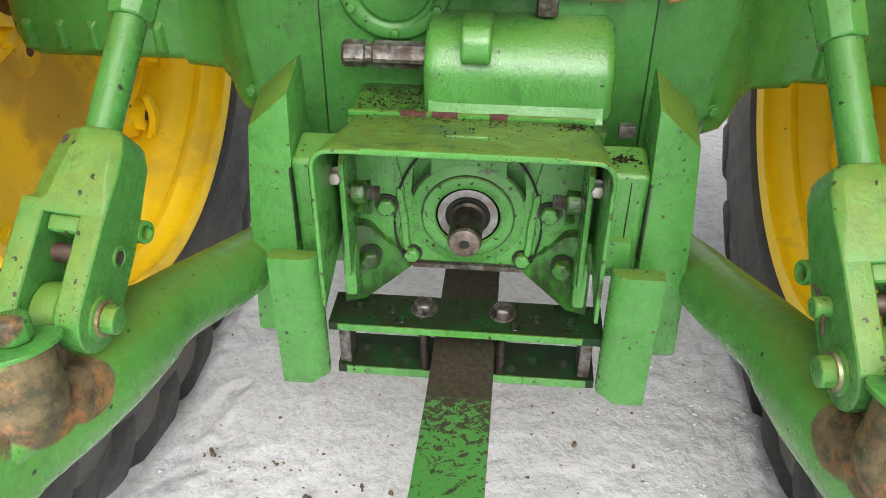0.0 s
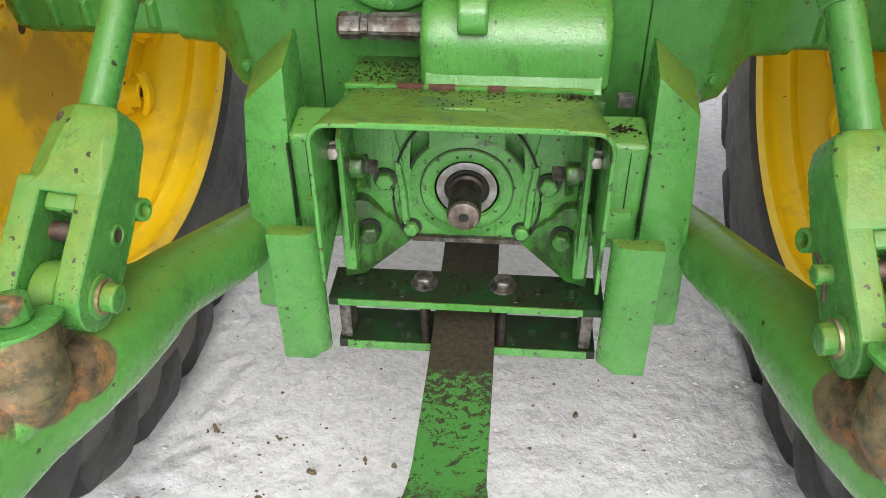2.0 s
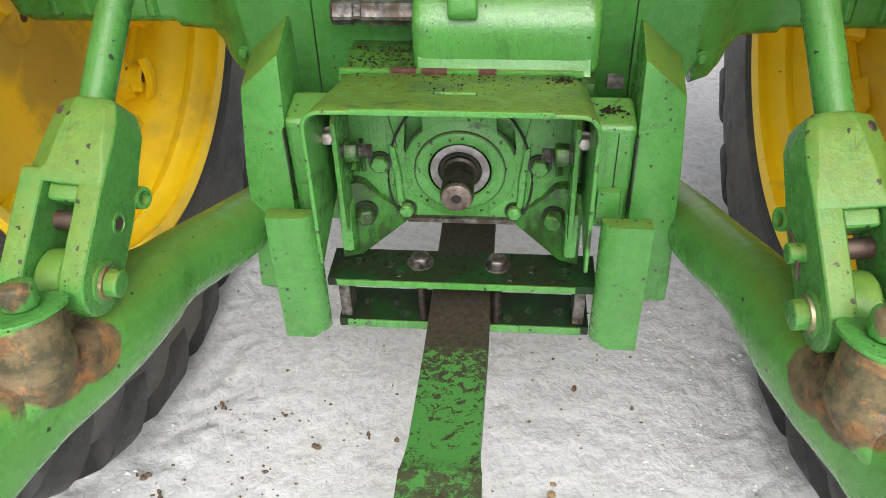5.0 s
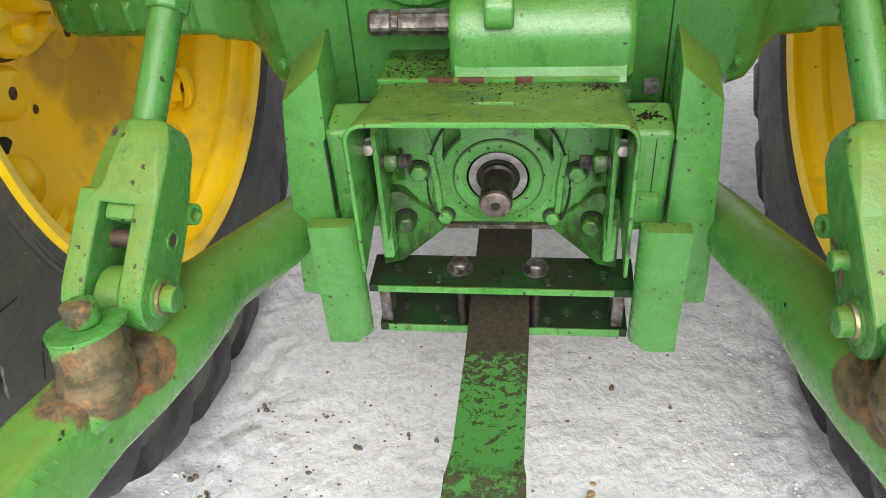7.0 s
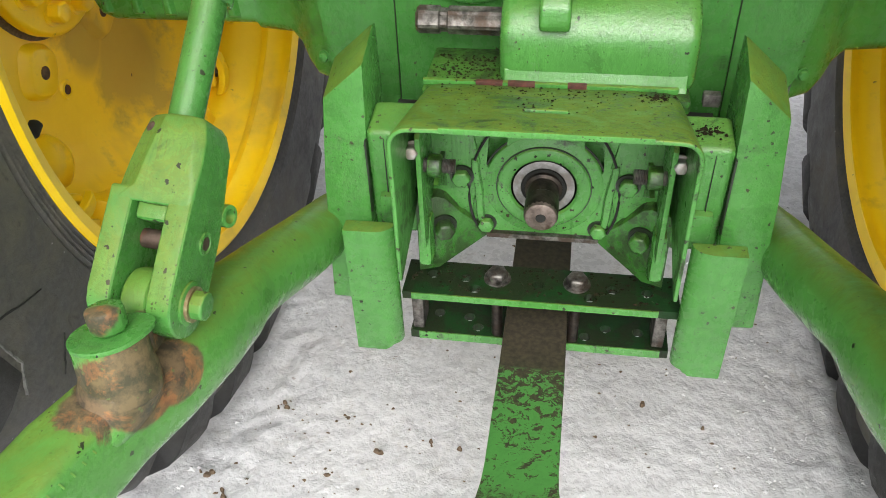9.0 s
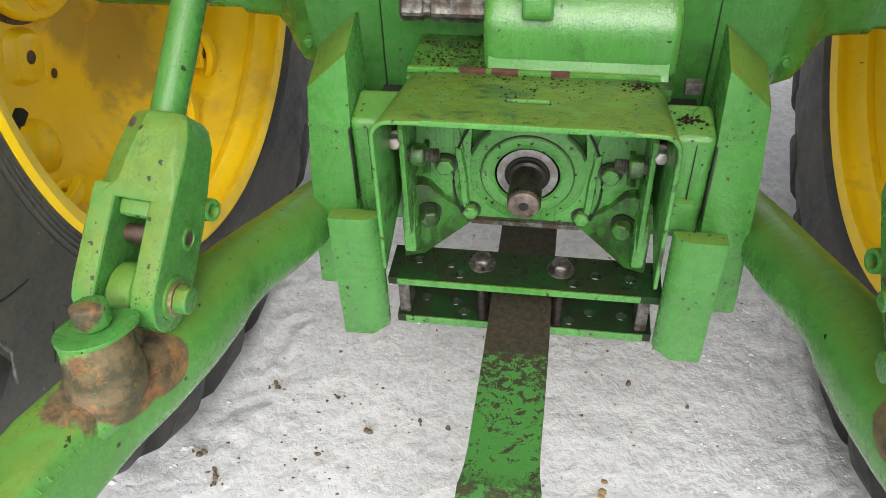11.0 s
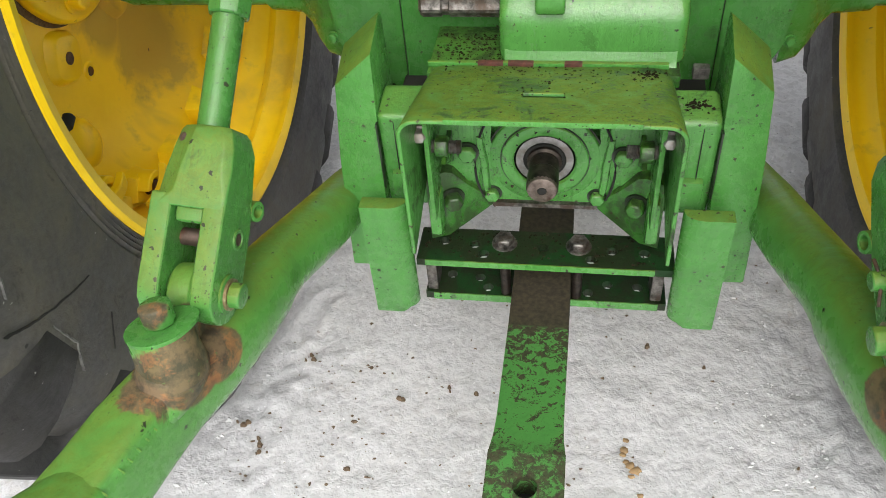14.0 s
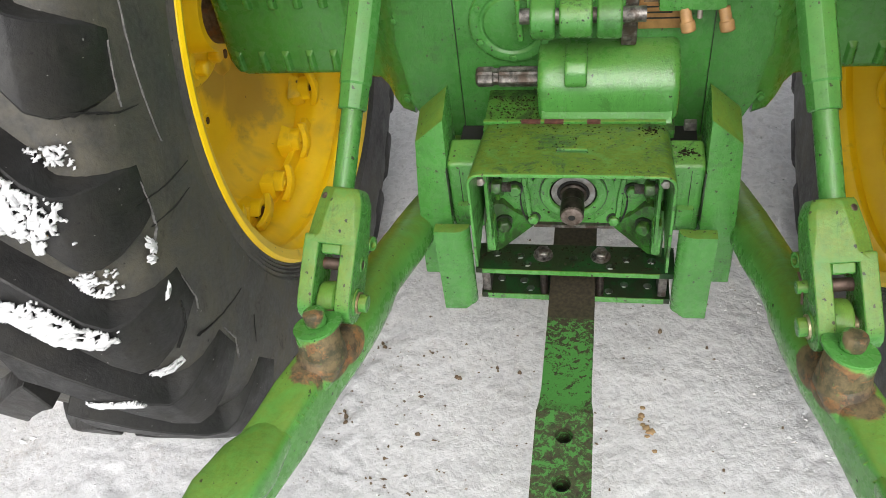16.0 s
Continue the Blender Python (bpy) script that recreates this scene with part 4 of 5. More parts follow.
# guard over the shaft: bent sheet with a slot
def build_guard():
    bm = bmesh.new()
    cross = []
    half, r = 0.153, 0.022
    for u in (0.0, 0.35, 0.7):
        cross.append((-half, u))
    for i in range(7):
        a = math.pi - i * math.pi / 12
        cross.append((-half + r + r * math.cos(a), 1 + i / 100))
    xs_top = [-0.09, -0.0235, 0.0235, 0.09]
    left = cross[:]
    right = [(-x, u) for x, u in cross[::-1]]
    line = left + [(x, 2.0) for x in xs_top] + right
    ys = [0.722, 0.76, 0.8035, 0.8180, 0.87, 0.918]
    rows = []
    for y in ys:
        f = (y - 0.722) / (0.918 - 0.722)
        top = 0.766 + (0.7105 - 0.766) * f
        low = 0.566 + 0.06 * f
        row = []
        for x, u in line:
            if u < 1:
                z = low + (top - r - low) * u / 0.85 * 0.9
            elif u < 2:
                a = math.pi - (u - 1) * 100 * math.pi / 12
                z = top - r + r * math.sin(a)
            else:
                z = top - 0.003 * math.cos(x * 9) + 0.003
            row.append(bm.verts.new((x, y, z)))
        rows.append(row)
    k0 = len(left) + 1
    for j in range(len(rows) - 1):
        for i in range(len(line) - 1):
            if j == 2 and i == k0:
                continue
            bm.faces.new((rows[j][i], rows[j][i + 1], rows[j + 1][i + 1], rows[j + 1][i]))
    g = part("shaft_guard", bm, GREEN_DUSTY, tractor, "dusty olive-green bent steel shaft guard", smooth=50)
    s = g.modifiers.new("thickness", "SOLIDIFY")
    s.thickness, s.offset = 0.0048, -1
    b = g.modifiers.new("edge", "BEVEL")
    b.width, b.segments, b.limit_method = 0.0012, 2, "ANGLE"
    return g


guard = build_guard()
part("hinge_strip", box(-0.152, 0.146, 0.917, 0.924, 0.7085, 0.7155), GREEN, guard, "scuffed green hinge strip", bevel=0.0015)
for x0, x1 in ((-0.088, -0.056), (-0.050, -0.018), (0.020, 0.042)):
    part("bare_patch", box(x0, x1, 0.9162, 0.9235, 0.7088, 0.7162), OXIDE, guard, "red primer showing through", bevel=0.001)
part("guard_lip", box(-0.100, 0.105, 0.7195, 0.7235, 0.7625, 0.7690), GREEN, guard, bevel=0.001)

# casting blocks either side of the guard
for s in (-1, 1):
    blk = part("side_casting", prism([(0.842, 0.540), (0.838, 0.688), (0.898, 0.697), (0.900, 0.540)], s * 0.150, s * 0.207, "x"), GREEN_CAST, tractor, "green cast side block", bevel=0.010, segments=5)
    # black slab drawn as the shade in the slot behind the casting
    part("gap_shade", box(s * 0.150, s * 0.207, 0.901, 1.019, 0.60, 0.630), BLACK, blk, "black slab standing for the shade behind the casting")
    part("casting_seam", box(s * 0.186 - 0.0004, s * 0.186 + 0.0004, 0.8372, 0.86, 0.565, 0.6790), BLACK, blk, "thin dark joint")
    part("casting_cap", box(s * 0.167, s * 0.196, 0.829, 0.85, 0.563, 0.604), GREEN_CAST, blk, bevel=0.006)
    if s > 0:
        part("locking_tab", box(0.176, 0.196, 0.925, 0.938, 0.690, 0.706), STEEL, blk, "dirty steel locking tab", bevel=0.002)

    # grime at the joint, and the crease's shade drawn with it
    part("joint_line", box(s * 0.2062, s * 0.2086, 0.8345, 0.842, 0.575, 0.676), OIL, blk, "dark line of grime and painted shade at the joint")

    # leaning drawbar bracket
    bm = prism([(0.922, 0.782), (0.860, 0.762), (0.838, 0.620), (0.818, 0.445), (0.848, 0.415), (0.95, 0.43), (1.018, 0.56), (1.018, 0.61), (0.945, 0.65), (0.937, 0.777)], s * 0.208, s * 0.264, "x")
    bm.verts.ensure_lookup_table()
    for v in bm.verts:
        if abs(v.co.x) > 0.25 and v.co.z > 0.7:
            v.co.z -= 0.046
            v.co.x -= s * 0.004
        if abs(v.co.x) > 0.25 and v.co.z < 0.5:
            v.co.x += s * 0.004
    part("drawbar_bracket", bm, GREEN, tractor, "thick green plate bracket with dusty sloped top", bevel=0.004, segments=2)
    part("bracket_stop", prism([(0.826, 0.458), (0.843, 0.552), (0.875, 0.552), (0.875, 0.458)], s * 0.262, s * 0.2695, "x"), GREEN, tractor, bevel=0.003)

    # rounded upright post
    outline = [(s * 0.2325, 0.782), (s * 0.2325, 0.804), (s * 0.172, 0.804)]
    for i in range(9):
        a = i * math.pi / 2 / 8
        outline.append((s * (0.172 + 0.026 - 0.026 * math.cos(a)), 0.801 - 0.019 * math.sin(a)))
    bm = prism(outline, 0.386, 0.585, "z")
    for v in bm.verts:
        if v.co.z < 0.4 and abs(v.co.x) < 0.19:
            v.co.z += 0.008
    part("guide_post", bm, GREEN, tractor, "rounded green steel guide post", bevel=0.0025)


# cross bars with rows of holes
def holed_plate(outline, holes, z0, z1):
    """A flat plate with drilled holes: outline of (x, y), holes of (x, y, radius)."""
    bm = bmesh.new()
    loops = [outline] + [[(x + r * math.cos(2 * math.pi * k / 16), y + r * math.sin(2 * math.pi * k / 16)) for k in range(16)] for x, y, r in holes]
    edges = []
    for loop in loops:
        vs = [bm.verts.new((x, y, z1)) for x, y in loop]
        edges += [bm.edges.new((vs[k], vs[(k + 1) % len(vs)])) for k in range(len(vs))]
    bmesh.ops.triangle_fill(bm, use_beauty=True, use_dissolve=False, edges=edges)
    top = list(bm.faces)
    made = bmesh.ops.extrude_face_region(bm, geom=top)
    for v in [g for g in made["geom"] if isinstance(g, bmesh.types.BMVert)]:
        v.co.z = z0
    return bm


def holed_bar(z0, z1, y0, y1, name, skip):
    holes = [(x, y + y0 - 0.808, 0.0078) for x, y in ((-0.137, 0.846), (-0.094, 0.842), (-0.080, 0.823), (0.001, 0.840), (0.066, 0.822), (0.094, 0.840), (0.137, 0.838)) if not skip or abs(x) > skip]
    ob = part(name, holed_plate([(-0.172, y0), (0.176, y0), (0.176, y1), (-0.172, y1)], holes, z0, z1), GREEN_BAR, tractor, "oily green cross bar with holes, gap shade in its colour", smooth=0)
    return ob


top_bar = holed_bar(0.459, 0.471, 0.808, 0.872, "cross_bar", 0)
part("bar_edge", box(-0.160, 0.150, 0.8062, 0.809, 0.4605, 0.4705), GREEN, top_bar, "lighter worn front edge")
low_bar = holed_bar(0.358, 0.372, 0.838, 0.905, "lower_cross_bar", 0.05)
part("bar_edge", box(-0.160, 0.165, 0.8362, 0.839, 0.3585, 0.3715), GREEN_CAST, low_bar)
for x in (-0.053, 0.049):
    bolt(top_bar, (x, 0.846, 0.471), (0, 0, 1), 0.0135, 0.011, STEEL, label="oily steel hex bolt")
    part("through_bolt", turned([(0, 0.0075), (0.09, 0.0075)], (x, 0.846, 0.371), (0, 0, 1), 16), SHAFT, top_bar, "steel bolt beside the drawbar")
for s in (-1, 1):
    part("spacer", box(s * 0.153, s * 0.169, 0.842, 0.880, 0.372, 0.459), STEEL, top_bar, "bare rusty spacer block", bevel=0.003)


# drawbar: flat bar, cranked up towards the rear
def build_drawbar():
    line = [(1.30, 0.412), (0.755, 0.412), (0.735, 0.415), (0.585, 0.438), (0.555, 0.446), (0.53, 0.451)]
    halfw = [0.041, 0.041, 0.041, 0.0402, 0.041, 0.0440]
    bm = bmesh.new()
    rows = []
    for (y, z), w in zip(line, halfw):
        rows.append([bm.verts.new(c) for c in ((-w, y, z), (w, y, z), (w, y, z - 0.040), (-w, y, z - 0.040))])
    for p, q in zip(rows, rows[1:]):
        for m in range(4):
            bm.faces.new((p[m], p[(m + 1) % 4], q[(m + 1) % 4], q[m]))
    bm.faces.new(rows[0])
    d = part("drawbar", bm, DRAWBAR, tractor, "flat steel drawbar with flaking green paint", bevel=0.0035)
    # added black backing, so the holes look shaded inside instead of showing snow
    part("hole_backing", box(-0.040, 0.040, 0.36, 0.60, 0.385, 0.4105), BLACK, d, "added black plate that darkens the drawbar holes", bevel=0.002)
    end = [(-0.044, 0.53), (0.044, 0.53), (0.0445, 0.20), (0.034, 0.17), (-0.034, 0.17), (-0.0445, 0.20)]
    part("drawbar_end", holed_plate(end, [(0.001, 0.487, 0.0140), (0.001, 0.407, 0.0140), (0.001, 0.25, 0.016)], 0.411, 0.451), DRAWBAR, d, smooth=0)
    return d


build_drawbar()


# three-point linkage
def lower_link(s, dx, dy, dz):
    """Lower lift arm of one side: tube, elbow with a rusty cup, and the flat arm behind it."""
    link = new("lower_link")
    link.parent = tractor
    tagged(link, "green lower lift arm with a rusty elbow")
    P = lambda x, y, z: (s * x + s * dx, y + dy, z + dz)  # noqa: E731
    cup = Vector(P(0.3170, 0.447, 0.707))
    m = green_paint("link_paint", dust=0.65, grime=0.25, chips=0.07, cast=0.25, tone=(0.086, 0.270, 0.050), rust_at=[((cup.x - s * 0.012, cup.y + 0.004, cup.z - 0.016), 0.030, 0.058), ((cup.x - s * 0.034, cup.y + 0.03, cup.z - 0.042), 0.012, 0.040), ((cup.x + s * 0.016, cup.y - 0.040, cup.z - 0.030), 0.004, 0.034)])
    st = [(P(0.264, 1.02, 0.462), 0.035, 0.038), (P(0.277, 0.88, 0.517), 0.037, 0.040), (P(0.284, 0.78, 0.556), 0.037, 0.041), (P(0.293, 0.66, 0.607), 0.0345, 0.040),
          (P(0.2965, 0.625, 0.617), 0.0355, 0.0420, 2.1), (P(0.299, 0.605, 0.622), 0.0385, 0.0460, 2.2), (P(0.306, 0.55, 0.629), 0.0375, 0.0470, 2.4), (P(0.3158, 0.49, 0.637), 0.0345, 0.0452, 2.6), (P(0.329, 0.435, 0.647), 0.031, 0.0430, 3.6),
          (P(0.344, 0.385, 0.648), 0.031, 0.0430, 5.0), (P(0.357, 0.340, 0.644), 0.0295, 0.0430, 6.5), (P(0.372, 0.285, 0.649), 0.028, 0.0415, 7.0), (P(0.3906, 0.215, 0.6545), 0.0283, 0.040, 7.0), (P(0.4097, 0.14, 0.656), 0.029, 0.038, 5)]
    part("arm", loft(st, 32), m, link, "green painted lift arm", smooth=50)
    part("end_cap", loft([(P(0.356, 0.325, 0.668), 0.026, 0.020, 3), (P(0.370, 0.276, 0.676), 0.037, 0.028, 4), (P(0.386, 0.222, 0.684), 0.039, 0.030, 4), (P(0.395, 0.195, 0.684), 0.035, 0.026, 4)], 20), m, link, smooth=50)
    # raised cast marks, too worn to read
    for i in range(8):
        if i == 5:
            continue
        f = i / 7
        c = Vector(P(0.344 + 0.020 * f, 0.392 - 0.075 * f, 0.648 - 0.001 * f))
        ahead = (Vector(P(0.357, 0.340, 0.644)) - Vector(P(0.344, 0.385, 0.648))).normalized()
        side = Vector((-s, 0, 0)) - ahead * ahead.dot(Vector((-s, 0, 0)))
        side.normalize()
        top = side.cross(ahead) * (1 if side.cross(ahead).z > 0 else -1)
        n_out = (side * 0.72 + top * 0.70).normalized()
        up = (top * 0.72 - side * 0.70).normalized()
        e = c + side * 0.0265 + top * 0.031
        bm = bmesh.new()
        for u0, u1, v0, v1 in ((-0.0035, -0.0020, -0.008, 0.008), (-0.0020, 0.0030, (-0.001, 0.005)[i % 2], (0.001, 0.007)[i % 2])):
            lowv = [bm.verts.new(e + ahead * u + up * v - n_out * 0.004) for u, v in ((u0, v0), (u1, v0), (u1, v1), (u0, v1))]
            topv = [bm.verts.new(e + ahead * u + up * v + n_out * 0.0022) for u, v in ((u0, v0), (u1, v0), (u1, v1), (u0, v1))]
            bm.faces.new(topv)
            for q in range(4):
                bm.faces.new((lowv[q], lowv[(q + 1) % 4], topv[(q + 1) % 4], topv[q]))
        part("cast_mark", bm, m, link, smooth=0)
    # cup with cover plate and bolt
    tilt = Vector((s * 0.10, 0.22, 1))
    tilt.normalize()
    part("cup", turned([(-0.030, 0.0300), (-0.028, 0.0312), (-0.020, 0.0312), (0.0, 0.0300), (0.020, 0.0292), (0.022, 0.0285)], cup, tilt, 32), m, link, "rusty pivot cup", smooth=60)
    along = Vector(P(0.344, 0.385, 0.648)) - Vector(P(0.299, 0.60, 0.640))
    along.normalize()
    across = along.cross(Vector((0, 0, 1))).normalized()
    skirt = bmesh.new()
    rows = []
    for h, wa, wl in ((-0.004, 0.0302, 0.0302), (-0.016, 0.0315, 0.0335), (-0.026, 0.0328, 0.0390), (-0.034, 0.0336, 0.0460), (-0.042, 0.0338, 0.0540), (-0.050, 0.0325, 0.0620), (-0.060, 0.0290, 0.0660)):
        row = []
        for k in range(36):
            a = 2 * math.pi * k / 36
            row.append(skirt.verts.new(cup + tilt * h + Vector((s * max(0.0, -h - 0.014) * 0.45, 0, 0)) + across * (wa * math.cos(a)) + along * (wl * math.sin(a))))
        rows.append(row)
    for p, q in zip(rows, rows[1:]):
        for k in range(36):
            skirt.faces.new((p[k], p[(k + 1) % 36], q[(k + 1) % 36], q[k]))
    skirt.faces.new(rows[0])
    skirt.faces.new(rows[-1][::-1])
    part("cup_skirt", skirt, m, link, smooth=70)
    # drop-shaped cover plate, its point towards the fork
    lid = bmesh.new()
    turn = tilt.to_track_quat("Z", "Y").to_matrix()
    ring = []
    for h in (0.0222, 0.0262):
        row = []
        for k in range(32):
            a = 2 * math.pi * k / 32
            d = Vector((math.cos(a), math.sin(a), 0))
            point = max(0.0, d.dot(Vector((-s * 0.75, 0.66, 0)))) ** 6
            row.append(lid.verts.new(cup + tilt * h + (turn @ Matrix.Rotation(-math.atan2((turn @ Vector((1, 0, 0))).y, (turn @ Vector((1, 0, 0))).x), 3, "Z") @ d) * (0.0300 + 0.008 * point)))
        ring.append(row)
    for k in range(32):
        lid.faces.new((ring[0][k], ring[0][(k + 1) % 32], ring[1][(k + 1) % 32], ring[1][k]))
    lid.faces.new(ring[0][::-1])
    lid.faces.new(ring[1])
    part("cover_plate", lid, RUSTY_CAP, link, "green cover plate with rusty patches", bevel=0.0008)
    part("plate_hole", turned([(0.0262, 0.0030), (0.0266, 0.0028)], cup + Vector((-s * 0.004, -0.023, 0)), tilt, 12), RUST, link)
    part("cap_bolt", turned([(0.0258, 0.0110), (0.029, 0.0152), (0.045, 0.0155), (0.0475, 0.0138)], cup + Vector((-s * 0.002, 0.003, 0)), tilt, 10), RUSTY_CAP, link, "rusty green bolt head", bevel=0.001, segments=1)
    # upright eye between the fork's legs
    out = []
    for i in range(13):
        a = math.pi * i / 12
        out.append((0.514 + dy + 0.029 * math.cos(a), 0.711 + dz + 0.027 * math.sin(a)))
    out += [(0.470 + dy, 0.64 + dz), (0.550 + dy, 0.63 + dz)]
    part("eye", prism(out, s * (0.305 + dx), s * (0.331 + dx), "x"), m, link, bevel=0.007, segments=3)
    return link


RUSTY_CAP = green_paint("rusty_cap_paint", dust=0.0, grime=0.3, chips=0.1, rust_at=[((-0.318, 0.442, 0.765), 0.004, 0.034), ((0.338, 0.44, 0.770), 0.004, 0.030)])


def lift_link(s, foot, top_way, twist=0.0):
    """Lift link: forked lower end with pins, threaded rod and sleeve. Built along its own z axis, from the pin."""
    link = new("lift_link")
    link.parent = tractor
    tagged(link, "green adjustable lift link with forked end")
    way = Vector(top_way).normalized()
    side = Vector((1, 0, 0)) - way * way.x
    side.normalize()
    fwd = way.cross(side).normalized()
    link.matrix_basis = Matrix((( side.x, fwd.x, way.x, foot[0]), (side.y, fwd.y, way.y, foot[1]), (side.z, fwd.z, way.z, foot[2]), (0, 0, 0, 1))) @ pose(0, 0, 0, 0, 0, twist)
    # fork: two legs that join in a solid head; x across, z along
    for k in (-1, 1):
        prof = []
        for i in range(9):
            a = math.pi + math.pi * i / 8
            prof.append((0.035 * math.cos(a), 0.031 * math.sin(a)))
        prof += [(0.036, 0.060), (0.0325, 0.088), (-0.0315, 0.088), (-0.033, 0.060)]
        part("fork_leg", prism(prof, k * 0.0155, k * 0.037, "x"), GREEN, link, bevel=0.0035, segments=3)
    bm = bmesh.new()
    rows = []
    for z, out, inn, wy in ((0.076, 0.0365, 0.0368, 0.032), (0.090, 0.0360, 0.0372, 0.033), (0.112, 0.0320, 0.0372, 0.033), (0.134, 0.0270, 0.0360, 0.032), (0.149, 0.0240, 0.0310, 0.029), (0.154, 0.0220, 0.0270, 0.025)):
        c = 0.003 if z < 0.1 else 0.008
        big = 0.005 if z < 0.08 else 0.021
        lo, hi = (-out, inn) if s < 0 else (-inn, out)
        cl, ch = (big, c) if s < 0 else (c, big)
        rows.append([bm.verts.new((x, y, z)) for x, y in ((lo, -wy + cl * 0.7), (lo + cl, -wy), (hi - ch, -wy), (hi, -wy + ch * 0.7), (hi, wy - c), (hi - c, wy), (lo + c, wy), (lo, wy - c))])
    for p, q in zip(rows, rows[1:]):
        for i in range(8):
            bm.faces.new((p[i], p[(i + 1) % 8], q[(i + 1) % 8], q[i]))
    bm.faces.new(rows[0][::-1])
    bm.faces.new(rows[-1])
    part("fork_head", bm, GREEN, link, bevel=0.005, segments=3, smooth=50)
    o = -1 if s < 0 else 1
    for q, (u, h) in enumerate(((0.021, 0.108), (0.018, 0.140)), 1):
        part("cast_dimple", turned([(0, 0.006), (0.0016, 0.0045), (0.002, 0.001)], (o * u, -0.0245 + 0.002 * q, h), (o * 0.55, -0.8, 0), 10), RUST if q else GREEN_CAST, link, smooth=60)
    part("float_block", box(-0.0145, 0.0145, -0.025, 0.022, 0.062, 0.078), GREEN, link, bevel=0.005, segments=3)
    part("cross_pin", turned([(-0.034, 0.0085), (0.034, 0.0085)], (0, 0.002, 0.049), (1, 0, 0), 20), RUST, link, "rusty cross pin")
    # pin with large head towards the tractor's middle
    i = -s
    part("lower_pin", turned([(-0.036, 0.011), (0.036, 0.011)], (0, 0, 0), (1, 0, 0), 24), ZINC, link, "plated lower pin")
    part("pin_washer", turned([(0.036, 0.0195), (0.039, 0.0195), (0.0395, 0.0185)], (0, 0, 0), (i, 0, 0), 32), GREEN, link)
    part("pin_collar", turned([(0.039, 0.0155), (0.0425, 0.0155)], (0, 0, 0), (i, 0, 0), 32), ZINC, link, "bare plated collar")
    part("pin_head", turned([(0.0420, 0.0128), (0.0520, 0.0128), (0.0535, 0.0115)], (0, 0, 0), (i, 0, 0), 10), GREEN, link, bevel=0.001)
    # ring boss at the front edge and plug in the plate
    part("ring_boss", turned([(-0.016, 0.0105), (0.010, 0.0105), (0.010, 0.0065), (0.001, 0.0062)], (i * 0.031, 0.041, 0.082), (i, -0.25, 0), 24), GREEN, link, bevel=0.0008)
    if s < 0:
        part("plug", turned([(0.0365, 0.0105), (0.0388, 0.0105), (0.0390, 0.0080), (0.0378, 0.0075)], (0, 0.006, 0.052), (i, 0, 0), 24), GREEN_CAST, link, "rust-ringed plug")
        part("plug_rust", turned([(0.0365, 0.0060), (0.0385, 0.0058)], (0, 0.006, 0.052), (i, 0, 0), 20), RUST, link)
    else:
        part("pin_end", turned([(0.034, 0.0085), (0.049, 0.0085), (0.050, 0.0072)], (0, 0.002, 0.049), (i, 0, 0), 20), GREEN, link)
        bm = loft([((i * 0.044, 0.004, 0.028), 0.0016, 0.0016), ((i * 0.044, -0.003, 0.041), 0.0016, 0.0016), ((i * 0.044, 0.0, 0.058), 0.0016, 0.0016), ((i * 0.044, 0.007, 0.067), 0.0016, 0.0016)], 8)
        part("split_pin", bm, RUST, link, "rusty split pin")
    # rod and hexagonal sleeve
    part("rod", turned([(0.14, 0.0152), (0.34, 0.0152)], (0, 0, 0), (0, 0, 1), 28), GREEN_CLEAN_SHADED, link)
    part("sleeve", turned([(0.262, 0.0190), (0.264, 0.0208), (0.296, 0.0215), (0.299, 0.0232), (0.60, 0.0245)], (0, 0, 0), (0, 0, 1), 8), GREEN_CLEAN_SHADED, link, "long green adjusting sleeve", smooth=20, bevel=0.002)
    return link


lower_link(-1, 0.0, 0.0, 0.0)
lower_link(1, 0.016, -0.008, 0.012)
lift_link(-1, (-0.317, 0.514, 0.715), (0.085, 0.719, 0.690))
lift_link(1, (0.339, 0.502, 0.721), (-0.105, 0.715, 0.694))

# top-link bracket with drums, number plate and couplers
bracket = part("top_link_bracket", box(-0.075, 0.075, 0.955, 1.022, 0.868, 1.05), GREEN_CAST, tractor, bevel=0.006)
for x0, x1, m, r in ((-0.068, -0.030, GREEN_CLEAN_SHADED, 0.032), (-0.024, 0.026, GREEN_CAST, 0.030), (0.032, 0.070, GREEN_CLEAN_SHADED, 0.032)):
    part("pivot_drum", turned([(0, r - 0.003), (0.003, r), (x1 - x0 - 0.003, r), (x1 - x0, r - 0.003)], (x0, 0.948, 0.888), (1, 0, 0), 36), m, bracket, "green pivot drum", bevel=0.001)
part("pivot_pin", turned([(0, 0.012), (0.19, 0.012)], (-0.085, 0.948, 0.892), (1, 0, 0), 18), STEEL, bracket, "bare steel pivot pin")
part("pull_rod", turned([(0, 0.005), (0.075, 0.0045)], (-0.088, 0.975, 0.835), (-0.03, -0.1, 1), 14), GREEN, bracket)
plate = part("maker_plate", box(0.096, 0.172, 1.012, 1.018, 0.828, 0.90), COPPER, tractor, "tarnished bronze maker's plate", bevel=0.002)
for i in range(4):
    part("plate_print", box(0.103, 0.160 - 0.012 * (i % 2), 1.0112, 1.0125, 0.846 + 0.010 * i, 0.8485 + 0.010 * i), BLACK if i < 3 else DIRT, plate)
part("plate_bracket", box(0.070, 0.0945, 0.985, 1.019, 0.815, 0.90), STEEL, tractor, "dark grey steel bracket", bevel=0.003)
